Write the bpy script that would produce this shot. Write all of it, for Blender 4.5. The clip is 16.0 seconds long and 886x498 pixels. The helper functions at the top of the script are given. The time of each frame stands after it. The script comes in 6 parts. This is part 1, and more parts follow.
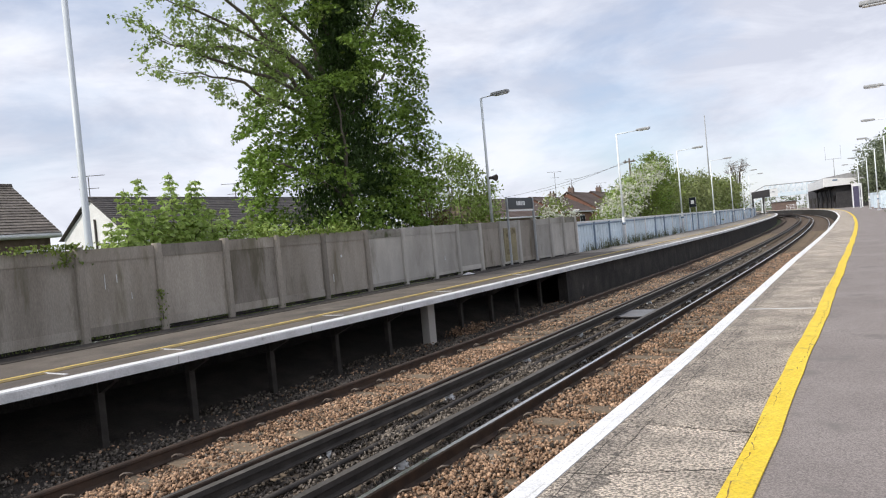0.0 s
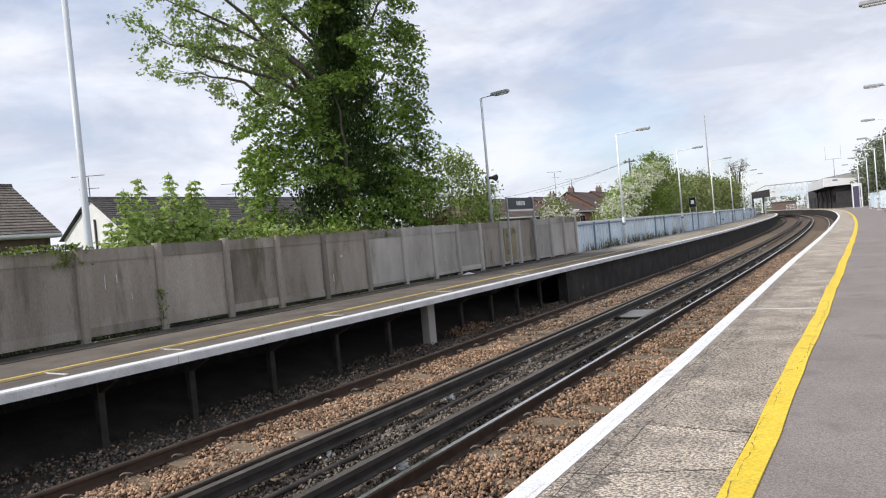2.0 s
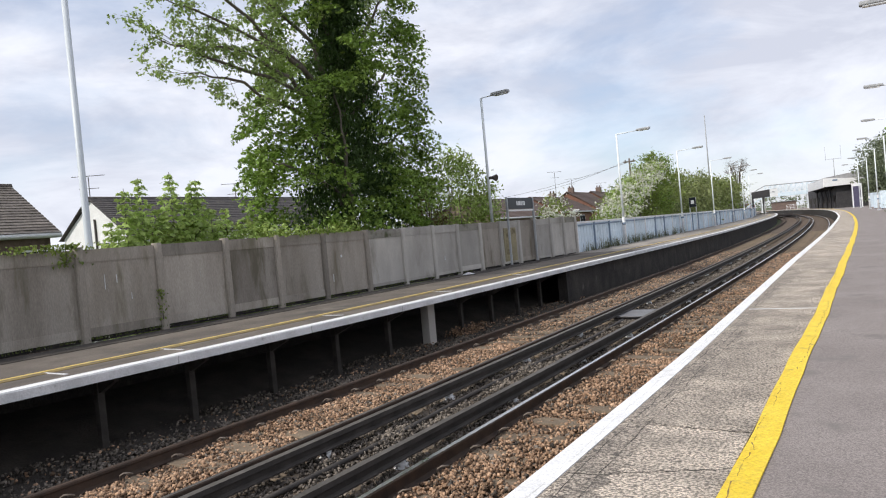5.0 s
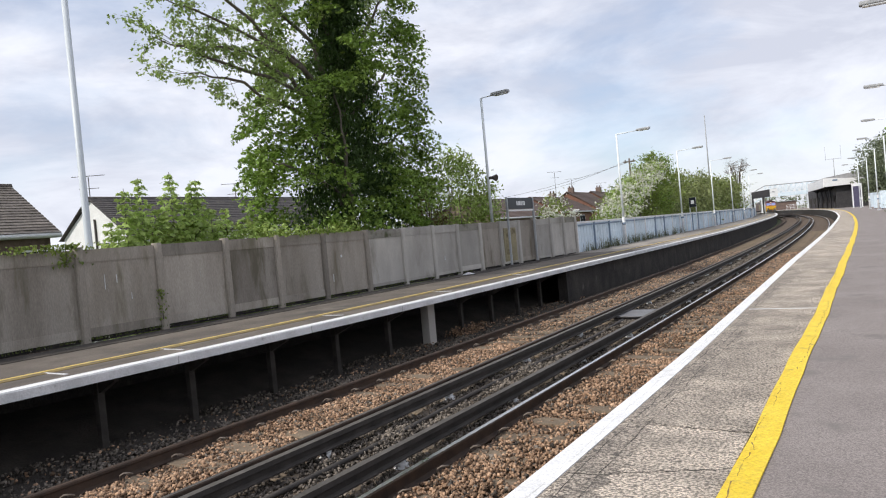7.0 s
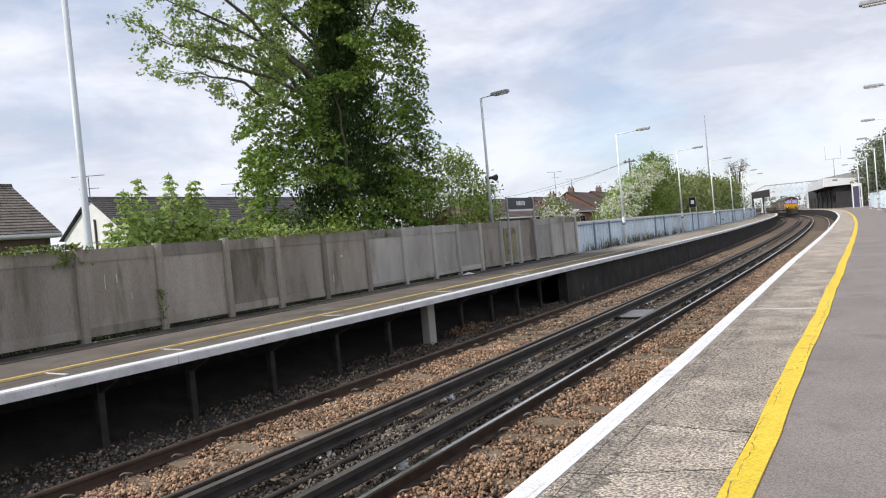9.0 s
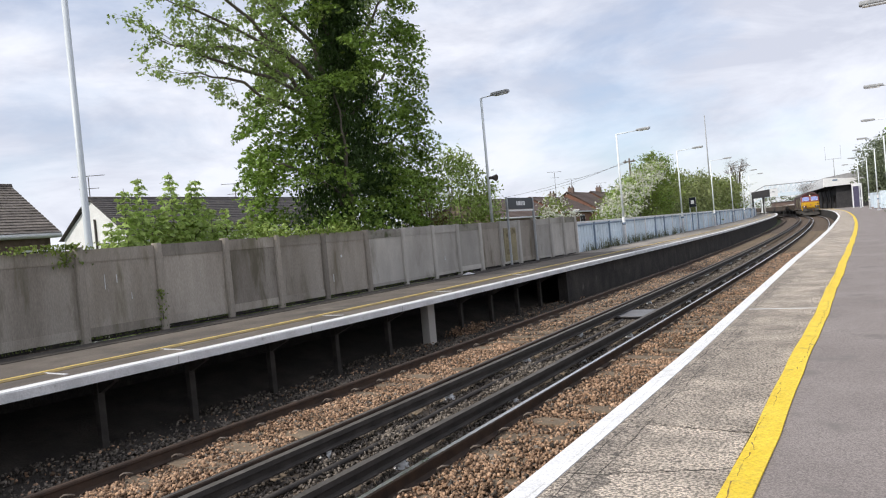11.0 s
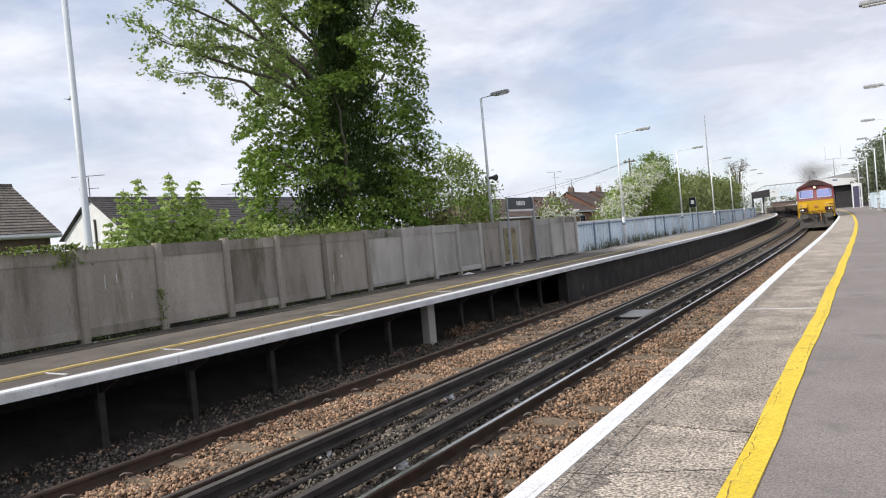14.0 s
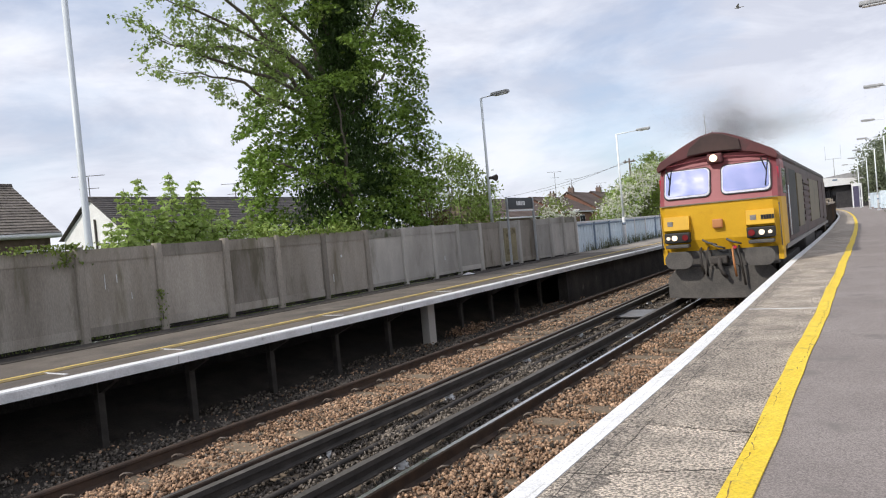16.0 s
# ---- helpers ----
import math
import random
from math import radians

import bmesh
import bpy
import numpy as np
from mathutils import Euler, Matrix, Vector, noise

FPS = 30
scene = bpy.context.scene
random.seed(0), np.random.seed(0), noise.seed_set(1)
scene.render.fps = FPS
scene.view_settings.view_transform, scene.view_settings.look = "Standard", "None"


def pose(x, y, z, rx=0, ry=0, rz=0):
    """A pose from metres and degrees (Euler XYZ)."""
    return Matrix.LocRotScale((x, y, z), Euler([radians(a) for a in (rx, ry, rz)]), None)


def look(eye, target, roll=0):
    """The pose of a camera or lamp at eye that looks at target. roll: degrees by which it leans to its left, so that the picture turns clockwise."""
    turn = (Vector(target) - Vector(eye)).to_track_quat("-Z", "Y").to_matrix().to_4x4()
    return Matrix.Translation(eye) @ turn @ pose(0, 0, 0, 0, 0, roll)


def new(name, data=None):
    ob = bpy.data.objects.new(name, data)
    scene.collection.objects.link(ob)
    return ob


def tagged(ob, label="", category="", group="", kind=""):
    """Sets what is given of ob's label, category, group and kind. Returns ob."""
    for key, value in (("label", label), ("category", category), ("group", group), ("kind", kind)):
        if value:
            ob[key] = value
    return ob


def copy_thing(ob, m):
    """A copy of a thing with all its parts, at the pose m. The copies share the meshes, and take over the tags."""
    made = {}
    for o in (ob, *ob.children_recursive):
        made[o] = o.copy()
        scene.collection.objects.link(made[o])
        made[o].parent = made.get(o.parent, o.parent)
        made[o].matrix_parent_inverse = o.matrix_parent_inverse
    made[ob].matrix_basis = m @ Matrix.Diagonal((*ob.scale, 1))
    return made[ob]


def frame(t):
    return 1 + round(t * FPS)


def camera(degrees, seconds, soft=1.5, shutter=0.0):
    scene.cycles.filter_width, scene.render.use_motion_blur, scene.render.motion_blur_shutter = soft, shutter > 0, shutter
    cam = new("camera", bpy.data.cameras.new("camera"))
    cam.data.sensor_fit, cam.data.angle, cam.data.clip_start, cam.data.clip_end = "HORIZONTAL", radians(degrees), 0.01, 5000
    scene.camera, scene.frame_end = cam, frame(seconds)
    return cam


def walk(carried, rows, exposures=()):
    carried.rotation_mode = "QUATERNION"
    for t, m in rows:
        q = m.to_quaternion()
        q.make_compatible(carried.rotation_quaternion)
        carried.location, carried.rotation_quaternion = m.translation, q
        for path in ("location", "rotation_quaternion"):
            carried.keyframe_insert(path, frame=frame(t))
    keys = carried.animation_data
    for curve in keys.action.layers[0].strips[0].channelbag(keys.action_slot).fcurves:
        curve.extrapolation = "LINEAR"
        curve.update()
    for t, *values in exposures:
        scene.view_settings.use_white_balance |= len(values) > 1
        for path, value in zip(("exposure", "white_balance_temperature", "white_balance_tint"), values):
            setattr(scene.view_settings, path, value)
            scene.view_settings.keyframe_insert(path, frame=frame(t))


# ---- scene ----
# ---- plan of the line: arc length s along the near platform's edge, offset o to its left, height z over the platform ----
EYE = 1.235
KNOTS = (0, 15, 30, 50, 75, 105, 140, 180, 240)
BENDS = (0.001477, 0.000144, 0.000964, 0.000855, 0.000761, 0.001687, 0.001521, 0.001459, 0.001186)
RAIL_Z = -0.88
BED_Z = -1.052
ST = np.arange(-30.0, 640.0, 0.25)
_k = np.interp(ST, KNOTS, BENDS)
_th = np.concatenate([[0], np.cumsum((_k[1:] + _k[:-1]) / 2 * 0.25)])
_th -= np.interp(0, ST, _th)
_x = np.concatenate([[0], np.cumsum(-(np.sin(_th)[1:] + np.sin(_th)[:-1]) / 2 * 0.25)])
_y = np.concatenate([[0], np.cumsum((np.cos(_th)[1:] + np.cos(_th)[:-1]) / 2 * 0.25)])
_x -= np.interp(0, ST, _x) + 1.555
_y -= np.interp(0, ST, _y)


def heading(s):
    return float(np.interp(s, ST, _th))


def along(s, o, z=0.0):
    a = heading(s)
    return Vector((float(np.interp(s, ST, _x)) - math.cos(a) * o, float(np.interp(s, ST, _y)) - math.sin(a) * o, z))


def on_line(s, o, z=0.0, turn=0.0):
    """A pose on the line: y runs forward along it, x to the right."""
    return Matrix.Translation(along(s, o, z)) @ Matrix.Rotation(heading(s) + radians(turn), 4, "Z")


def near_shift(s):
    return float(np.interp(s, (6, 12, 17, 42, 60, 100), (0, 0.08, 0.13, 0.15, 0.05, 0.15)))


def far_edge(s):
    return float(np.interp(s, (3, 6.5, 10, 20, 30, 45, 75, 110), (6.42, 6.26, 6.18, 6.18, 6.08, 6.0, 6.35, 6.55)))


def wall_line(s):
    return float(np.interp(s, (0, 8, 12, 19, 28, 40, 110), (10.2, 10.2, 10.1, 10.1, 9.45, 9.65, 9.75)))


# ---- camera ----
cam = camera(66.366, 16.0, soft=1.1)
CAM = look((0, 0, EYE), (-0.5470149, 0.83693427, EYE - 0.01776861), -5.265)
# ---- light ----
SUN_TO = Vector((-0.36, -0.67, 0.65)).normalized()
world = bpy.data.worlds.new("world")
scene.world = world
world.use_nodes = True


def make_sky():
    nt = world.node_tree
    nt.nodes.clear()
    out = nt.nodes.new("ShaderNodeOutputWorld")
    bg = nt.nodes.new("ShaderNodeBackground")
    sky = nt.nodes.new("ShaderNodeTexSky")
    sky.sky_type = "NISHITA"
    sky.sun_disc = False
    sky.sun_elevation = math.asin(SUN_TO.z)
    sky.sun_rotation = math.atan2(SUN_TO.x, SUN_TO.y)
    tc = nt.nodes.new("ShaderNodeTexCoord")
    mp = nt.nodes.new("ShaderNodeMapping")
    mp.inputs["Scale"].default_value = (1.0, 1.0, 2.6)
    mp.inputs["Location"].default_value = (0.9, 0.0, 0.2)
    n1 = nt.nodes.new("ShaderNodeTexNoise")
    n1.inputs["Scale"].default_value = 2.3
    n1.inputs["Detail"].default_value = 8
    n1.inputs["Roughness"].default_value = 0.55
    ramp = nt.nodes.new("ShaderNodeValToRGB")
    ramp.color_ramp.elements[0].position = 0.33
    ramp.color_ramp.elements[0].color = (0.4, 0.4, 0.4, 1)
    ramp.color_ramp.elements[1].position = 0.52
    ramp.color_ramp.elements[1].color = (0.97, 0.97, 0.97, 1)
    n2 = nt.nodes.new("ShaderNodeTexNoise")
    n2.inputs["Scale"].default_value = 3.6
    n2.inputs["Detail"].default_value = 9
    n2.inputs["Roughness"].default_value = 0.58
    n2.inputs["Distortion"].default_value = 0.4
    cl = nt.nodes.new("ShaderNodeValToRGB")
    cl.color_ramp.elements[0].position = 0.40
    cl.color_ramp.elements[0].color = (6.9, 7.2, 8.35, 1)
    cl.color_ramp.elements[1].position = 0.60
    cl.color_ramp.elements[1].color = (9.6, 9.85, 10.8, 1)
    mix = nt.nodes.new("ShaderNodeMix")
    mix.data_type = "RGBA"
    bright = nt.nodes.new("ShaderNodeMix")
    bright.data_type = "RGBA"
    bright.blend_type = "MULTIPLY"
    bright.inputs["Factor"].default_value = 1.0
    bright.inputs["B"].default_value = (1.4, 1.44, 1.54, 1)
    link = nt.links.new
    link(tc.outputs["Generated"], mp.inputs["Vector"])
    link(mp.outputs["Vector"], n1.inputs["Vector"])
    link(mp.outputs["Vector"], n2.inputs["Vector"])
    link(n1.outputs["Fac"], ramp.inputs["Fac"])
    link(n2.outputs["Fac"], cl.inputs["Fac"])
    link(sky.outputs["Color"], bright.inputs["A"])
    link(ramp.outputs["Color"], mix.inputs["Factor"])
    link(bright.outputs["Result"], mix.inputs["A"])
    link(cl.outputs["Color"], mix.inputs["B"])
    link(mix.outputs["Result"], bg.inputs["Color"])
    bg.inputs["Strength"].default_value = 0.1
    link(bg.outputs["Background"], out.inputs["Surface"])


make_sky()
sun = new("sun", bpy.data.lights.new("sun", "SUN"))
sun.data.energy = 3.3
sun.data.angle = radians(2.0)
sun.data.color = (1.0, 0.95, 0.87)
sun.matrix_world = look(SUN_TO * 50, (0, 0, 0))
walk(cam, [(0, CAM), (16.0, CAM)], exposures=[(0, 0.0), (16.0, 0.0)])


# ---- materials ----
def surf(name, c1, c2, scale=3.0, rough=0.85, bump=0.3, fine=60.0, c3=None, c3_scale=0.7, c3_at=0.6, metal=0.0,
         vary="", vary_by=0.25, spec=0.4, stretch=(1, 1, 1), relief=0.01, harsh=0.25, deep=0.55):
    """Two colours mixed by a coarse noise, darkened by a fine grain, with stains c3; vary: 'object' or 'island'."""
    m = bpy.data.materials.new(name)
    m.use_nodes = True
    nt = m.node_tree
    b = nt.nodes["Principled BSDF"]
    link = nt.links.new
    tc = nt.nodes.new("ShaderNodeTexCoord")
    mp = nt.nodes.new("ShaderNodeMapping")
    mp.inputs["Scale"].default_value = stretch
    link(tc.outputs["Object"], mp.inputs["Vector"])

    def nz(sc, detail=6):
        n = nt.nodes.new("ShaderNodeTexNoise")
        n.inputs["Scale"].default_value = sc
        n.inputs["Detail"].default_value = detail
        n.inputs["Roughness"].default_value = 0.6
        link(mp.outputs["Vector"], n.inputs["Vector"])
        return n

    def ramp(a, lo, hi):
        r = nt.nodes.new("ShaderNodeMapRange")
        r.inputs["From Min"].default_value = lo
        r.inputs["From Max"].default_value = hi
        link(a, r.inputs["Value"])
        return r.outputs["Result"]

    def mix(fac, a, bb, mode="MIX"):
        x = nt.nodes.new("ShaderNodeMix")
        x.data_type = "RGBA"
        x.blend_type = mode
        for key, v in (("Factor", fac), ("A", a), ("B", bb)):
            if isinstance(v, (tuple, list)):
                x.inputs[key].default_value = (*v, 1)
            elif isinstance(v, (int, float)):
                x.inputs[key].default_value = v
            else:
                link(v, x.inputs[key])
        return x.outputs["Result"]

    coarse, grain = nz(scale), nz(fine, 4)
    col = mix(ramp(coarse.outputs["Fac"], 0.35, 0.65), c1, c2)
    col = mix(deep, col, mix(ramp(grain.outputs["Fac"], 0.5 - harsh, 0.5 + harsh), (0.45, 0.45, 0.45), (1.5, 1.5, 1.5)), "MULTIPLY")
    if c3:
        st = nz(c3_scale, 8)
        col = mix(ramp(st.outputs["Fac"], c3_at, c3_at + 0.12), col, c3)
    if vary:
        if vary == "object":
            v = nt.nodes.new("ShaderNodeObjectInfo").outputs["Random"]
        else:
            v = nt.nodes.new("ShaderNodeNewGeometry").outputs["Random Per Island"]
        g = nt.nodes.new("ShaderNodeMapRange")
        g.inputs["To Min"].default_value = 1 - vary_by
        g.inputs["To Max"].default_value = 1 + vary_by
        link(v, g.inputs["Value"])
        c = nt.nodes.new("ShaderNodeCombineColor")
        for k in ("Red", "Green", "Blue"):
            link(g.outputs["Result"], c.inputs[k])
        col = mix(1.0, col, c.outputs["Color"], "MULTIPLY")
    link(col, b.inputs["Base Color"])
    rr = ramp(coarse.outputs["Fac"], 0.2, 0.8)
    rm = nt.nodes.new("ShaderNodeMapRange")
    rm.inputs["To Min"].default_value = max(0.02, rough - 0.1)
    rm.inputs["To Max"].default_value = min(1, rough + 0.1)
    link(rr, rm.inputs["Value"])
    link(rm.outputs["Result"], b.inputs["Roughness"])
    b.inputs["Metallic"].default_value = metal
    b.inputs["Specular IOR Level"].default_value = spec
    if bump:
        bp = nt.nodes.new("ShaderNodeBump")
        bp.inputs["Strength"].default_value = bump
        bp.inputs["Distance"].default_value = relief
        link(grain.outputs["Fac"], bp.inputs["Height"])
        link(bp.outputs["Normal"], b.inputs["Normal"])
    return m


def glow(name, color, strength):
    m = bpy.data.materials.new(name)
    m.use_nodes = True
    b = m.node_tree.nodes["Principled BSDF"]
    b.inputs["Base Color"].default_value = (*color, 1)
    b.inputs["Emission Color"].default_value = (*color, 1)
    b.inputs["Emission Strength"].default_value = strength
    return m


def leaf_mat(name, c1, c2, vary_by=0.35):
    m = surf(name, c1, c2, scale=1.2, rough=0.55, bump=0, fine=30, vary="island", vary_by=vary_by, spec=0.35)
    nt = m.node_tree
    b = nt.nodes["Principled BSDF"]
    tr = nt.nodes.new("ShaderNodeBsdfTranslucent")
    src = b.inputs["Base Color"].links[0].from_socket
    nt.links.new(src, tr.inputs["Color"])
    ms = nt.nodes.new("ShaderNodeMixShader")
    ms.inputs["Fac"].default_value = 0.4
    nt.links.new(b.outputs["BSDF"], ms.inputs[1])
    nt.links.new(tr.outputs["BSDF"], ms.inputs[2])
    nt.links.new(ms.outputs["Shader"], nt.nodes["Material Output"].inputs["Surface"])
    return m


ASPHALT = surf("asphalt", (0.222, 0.192, 0.179), (0.275, 0.241, 0.225), 0.9, 0.9, 0.5, 130, c3=(0.185, 0.165, 0.155), c3_scale=2.2, c3_at=0.56, harsh=0.12, deep=0.6)
OLD_ASPHALT = surf("old_asphalt", (0.098, 0.083, 0.070), (0.175, 0.150, 0.125), 1.1, 0.9, 0.5, 90, c3=(0.08, 0.075, 0.065), c3_at=0.55)
PAVING = surf("weathered_paving", (0.31, 0.268, 0.222), (0.56, 0.48, 0.395), 2.2, 0.9, 1.0, 60, c3=(0.13, 0.112, 0.095), c3_scale=26, c3_at=0.54, stretch=(1, 1, 1), harsh=0.06, deep=0.95, relief=0.02, vary="object", vary_by=0.1)
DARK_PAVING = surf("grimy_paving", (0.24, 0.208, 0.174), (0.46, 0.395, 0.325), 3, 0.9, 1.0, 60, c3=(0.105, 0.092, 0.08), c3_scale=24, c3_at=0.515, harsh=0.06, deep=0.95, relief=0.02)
WHITE_LINE = surf("white_line_paint", (0.70, 0.70, 0.70), (0.80, 0.80, 0.79), 4, 0.7, 0.3, 90, c3=(0.5, 0.49, 0.47), c3_scale=5, c3_at=0.62)
YELLOW_LINE = surf("yellow_line_paint", (0.72, 0.50, 0.03), (0.80, 0.59, 0.06), 4, 0.7, 0.5, 60, c3=(0.36, 0.27, 0.08), c3_scale=7, c3_at=0.61)
FADED_YELLOW = surf("faded_yellow_paint", (0.60, 0.43, 0.10), (0.68, 0.52, 0.19), 4, 0.8, 0.3, 90, c3=(0.16, 0.13, 0.09), c3_scale=3, c3_at=0.56)
OCHRE_STAIN = surf("worn_ochre_paint", (0.15, 0.115, 0.055), (0.25, 0.185, 0.07), 3, 0.9, 0.3, 60, c3=(0.125, 0.105, 0.08), c3_scale=4, c3_at=0.52)
PALE_DECK = surf("pale_worn_deck", (0.225, 0.20, 0.172), (0.34, 0.305, 0.265), 0.9, 0.9, 0.3, 50, c3=(0.15, 0.14, 0.12), c3_scale=0.8, c3_at=0.56)
LAMP_STAIN = surf("grey_paint_crack", (0.36, 0.35, 0.33), (0.5, 0.49, 0.47), 9, 0.9, 0, 60)
CRACK = surf("cracked_paint", (0.2, 0.14, 0.05), (0.3, 0.21, 0.07), 9, 0.9, 0, 60)
COPING = surf("painted_coping", (0.52, 0.52, 0.52), (0.68, 0.68, 0.68), 3, 0.8, 0.4, 50, c3=(0.26, 0.25, 0.23), c3_scale=5, c3_at=0.62, deep=0.25)
CONCRETE = surf("aged_concrete", (0.225, 0.198, 0.165), (0.36, 0.325, 0.282), 1.3, 0.92, 0.45, 70, c3=(0.15, 0.132, 0.095), c3_scale=2.4, c3_at=0.54, vary="object", vary_by=0.26, stretch=(1, 1, 0.22), deep=0.4)
PALE_CONCRETE = surf("pale_weathered_concrete", (0.33, 0.31, 0.28), (0.47, 0.445, 0.405), 1.1, 0.92, 0.45, 80, c3=(0.22, 0.205, 0.17), c3_scale=0.9, c3_at=0.57, vary="object", vary_by=0.2, stretch=(1, 1, 0.4), deep=0.3)
CONCRETE_CAP = surf("mossy_concrete", (0.21, 0.195, 0.165), (0.28, 0.265, 0.225), 3, 0.95, 0.6, 80, c3=(0.07, 0.08, 0.035), c3_scale=2.2, c3_at=0.55)
# near-black mottle; also holds the shade under the far deck and wall panels
NEAR_BLACK = surf("near_black_mottled", (0.017, 0.015, 0.014), (0.052, 0.046, 0.040), 1.6, 0.95, 0.6, 40, c3=(0.11, 0.10, 0.088), c3_scale=3.2, c3_at=0.62, stretch=(1, 1, 0.7), harsh=0.12)
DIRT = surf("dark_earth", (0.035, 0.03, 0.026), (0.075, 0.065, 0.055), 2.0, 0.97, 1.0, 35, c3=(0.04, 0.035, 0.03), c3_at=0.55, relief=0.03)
BALLAST_BED = surf("ballast_bed", (0.085, 0.062, 0.044), (0.165, 0.12, 0.084), 9, 0.95, 1.0, 40, c3=(0.07, 0.05, 0.035), c3_scale=12, c3_at=0.5, relief=0.04)
BROWN_STONE = surf("brown_ballast", (0.225, 0.138, 0.084), (0.405, 0.268, 0.175), 2.5, 0.9, 0.3, 60, vary="island", vary_by=0.7)
GREY_STONE = surf("grey_ballast", (0.085, 0.071, 0.058), (0.185, 0.158, 0.13), 2.5, 0.9, 0.3, 60, vary="island", vary_by=0.75)
RUST = surf("rusty_steel", (0.045, 0.032, 0.025), (0.085, 0.056, 0.04), 6, 0.75, 0.3, 90, metal=0.2)
BRIGHT_STEEL = surf("polished_steel", (0.66, 0.65, 0.63), (0.78, 0.77, 0.75), 3, 0.32, 0.05, 120, metal=1.0, stretch=(1, 1, 1))
DULL_STEEL = surf("dull_steel", (0.09, 0.08, 0.07), (0.145, 0.13, 0.115), 3, 0.6, 0.1, 120, metal=0.4)
DARK_STEEL = surf("grimy_steel", (0.032, 0.028, 0.025), (0.065, 0.056, 0.05), 4, 0.7, 0.2, 80)
SLEEPER = surf("sleeper_concrete", (0.13, 0.098, 0.068), (0.20, 0.155, 0.108), 3, 0.92, 0.4, 50, c3=(0.09, 0.07, 0.05), c3_scale=2, c3_at=0.55, vary="object", vary_by=0.15)
GALV = surf("galvanised_steel", (0.74, 0.79, 0.81), (0.84, 0.87, 0.88), 3, 0.5, 0.1, 60)
GRASS = surf("rough_grass", (0.05, 0.075, 0.025), (0.10, 0.12, 0.05), 0.8, 0.95, 0.8, 20, c3=(0.12, 0.10, 0.06), c3_scale=0.4, c3_at=0.58)


# ---- building helpers ----
def mesh_of(name, verts, faces, material, smooth=False):
    me = bpy.data.meshes.new(name)
    me.from_pydata([tuple(v) for v in verts], [], faces)
    for m in (material if isinstance(material, (list, tuple)) else [material]):
        me.materials.append(m)
    if smooth:
        me.polygons.foreach_set("use_smooth", [True] * len(me.polygons))
    me.update()
    return me


def part(name, bm, material, parent=None, label="", m=None):
    """One bmesh as one mesh object under a thing or a part."""
    me = bpy.data.meshes.new(name)
    bm.to_mesh(me)
    bm.free()
    me.materials.append(material)
    ob = new(name, me)
    ob.parent = parent
    if m is not None:
        ob.matrix_basis = m
    if label:
        ob["label"] = label
    return ob


def box(x0, x1, y0, y1, z0, z1, bevel=0.0, bm=None, m=None):
    own = bmesh.new()
    bmesh.ops.create_cube(own, size=1.0)
    for v in own.verts:
        v.co = Vector(((x0 + x1) / 2 + v.co.x * (x1 - x0), (y0 + y1) / 2 + v.co.y * (y1 - y0), (z0 + z1) / 2 + v.co.z * (z1 - z0)))
    if bevel:
        bmesh.ops.bevel(own, geom=own.edges[:], offset=bevel, segments=2, affect="EDGES", profile=0.5)
    if m is not None:
        bmesh.ops.transform(own, matrix=m, verts=own.verts[:])
    return join(bm, own)


def join(bm, own):
    if bm is None:
        return own
    me = bpy.data.meshes.new("tmp")
    own.to_mesh(me)
    own.free()
    bm.from_mesh(me)
    bpy.data.meshes.remove(me)
    return bm


def tube(points, radii, seg=10, bm=None, caps=True):
    """A round bar through points with its radius at each."""
    own = bmesh.new()
    pts = [Vector(p) for p in points]
    if not isinstance(radii, (list, tuple)):
        radii = [radii] * len(pts)
    rings = []
    for i, p in enumerate(pts):
        d = (pts[min(i + 1, len(pts) - 1)] - pts[max(i - 1, 0)]).normalized()
        q = d.to_track_quat("Z", "Y")
        rings.append([own.verts.new(p + q @ Vector((math.cos(a) * radii[i], math.sin(a) * radii[i], 0)))
                      for a in (2 * math.pi * k / seg for k in range(seg))])
    for a, b in zip(rings, rings[1:]):
        for k in range(seg):
            f = own.faces.new((a[k], a[(k + 1) % seg], b[(k + 1) % seg], b[k]))
            f.smooth = True
    if caps:
        own.faces.new(rings[0][::-1])
        own.faces.new(rings[-1])
    return join(bm, own)


def prism(outline, x0, x1, axis="x", bevel=0.0, bm=None):
    """An outline of (a, b) pairs pushed along one axis: x -> (y, z), y -> (x, z), z -> (x, y)."""
    own = bmesh.new()

    def at(a, b, c):
        return {"x": (c, a, b), "y": (a, c, b), "z": (a, b, c)}[axis]
    lo = [own.verts.new(at(a, b, x0)) for a, b in outline]
    hi = [own.verts.new(at(a, b, x1)) for a, b in outline]
    n = len(outline)
    own.faces.new(lo)
    own.faces.new(hi[::-1])
    for k in range(n):
        own.faces.new((lo[k], hi[k], hi[(k + 1) % n], lo[(k + 1) % n]))
    bmesh.ops.recalc_face_normals(own, faces=own.faces[:])
    if bevel:
        bmesh.ops.bevel(own, geom=own.edges[:], offset=bevel, segments=2, affect="EDGES", profile=0.5)
    return join(bm, own)


def stations(s0, s1):
    """Steps along the line, closer where it is near."""
    out = [s0]
    while out[-1] < s1 - 0.01:
        out.append(min(s1, out[-1] + (0.5 if out[-1] < 30 else 1.5 if out[-1] < 90 else 3.0)))
    return out


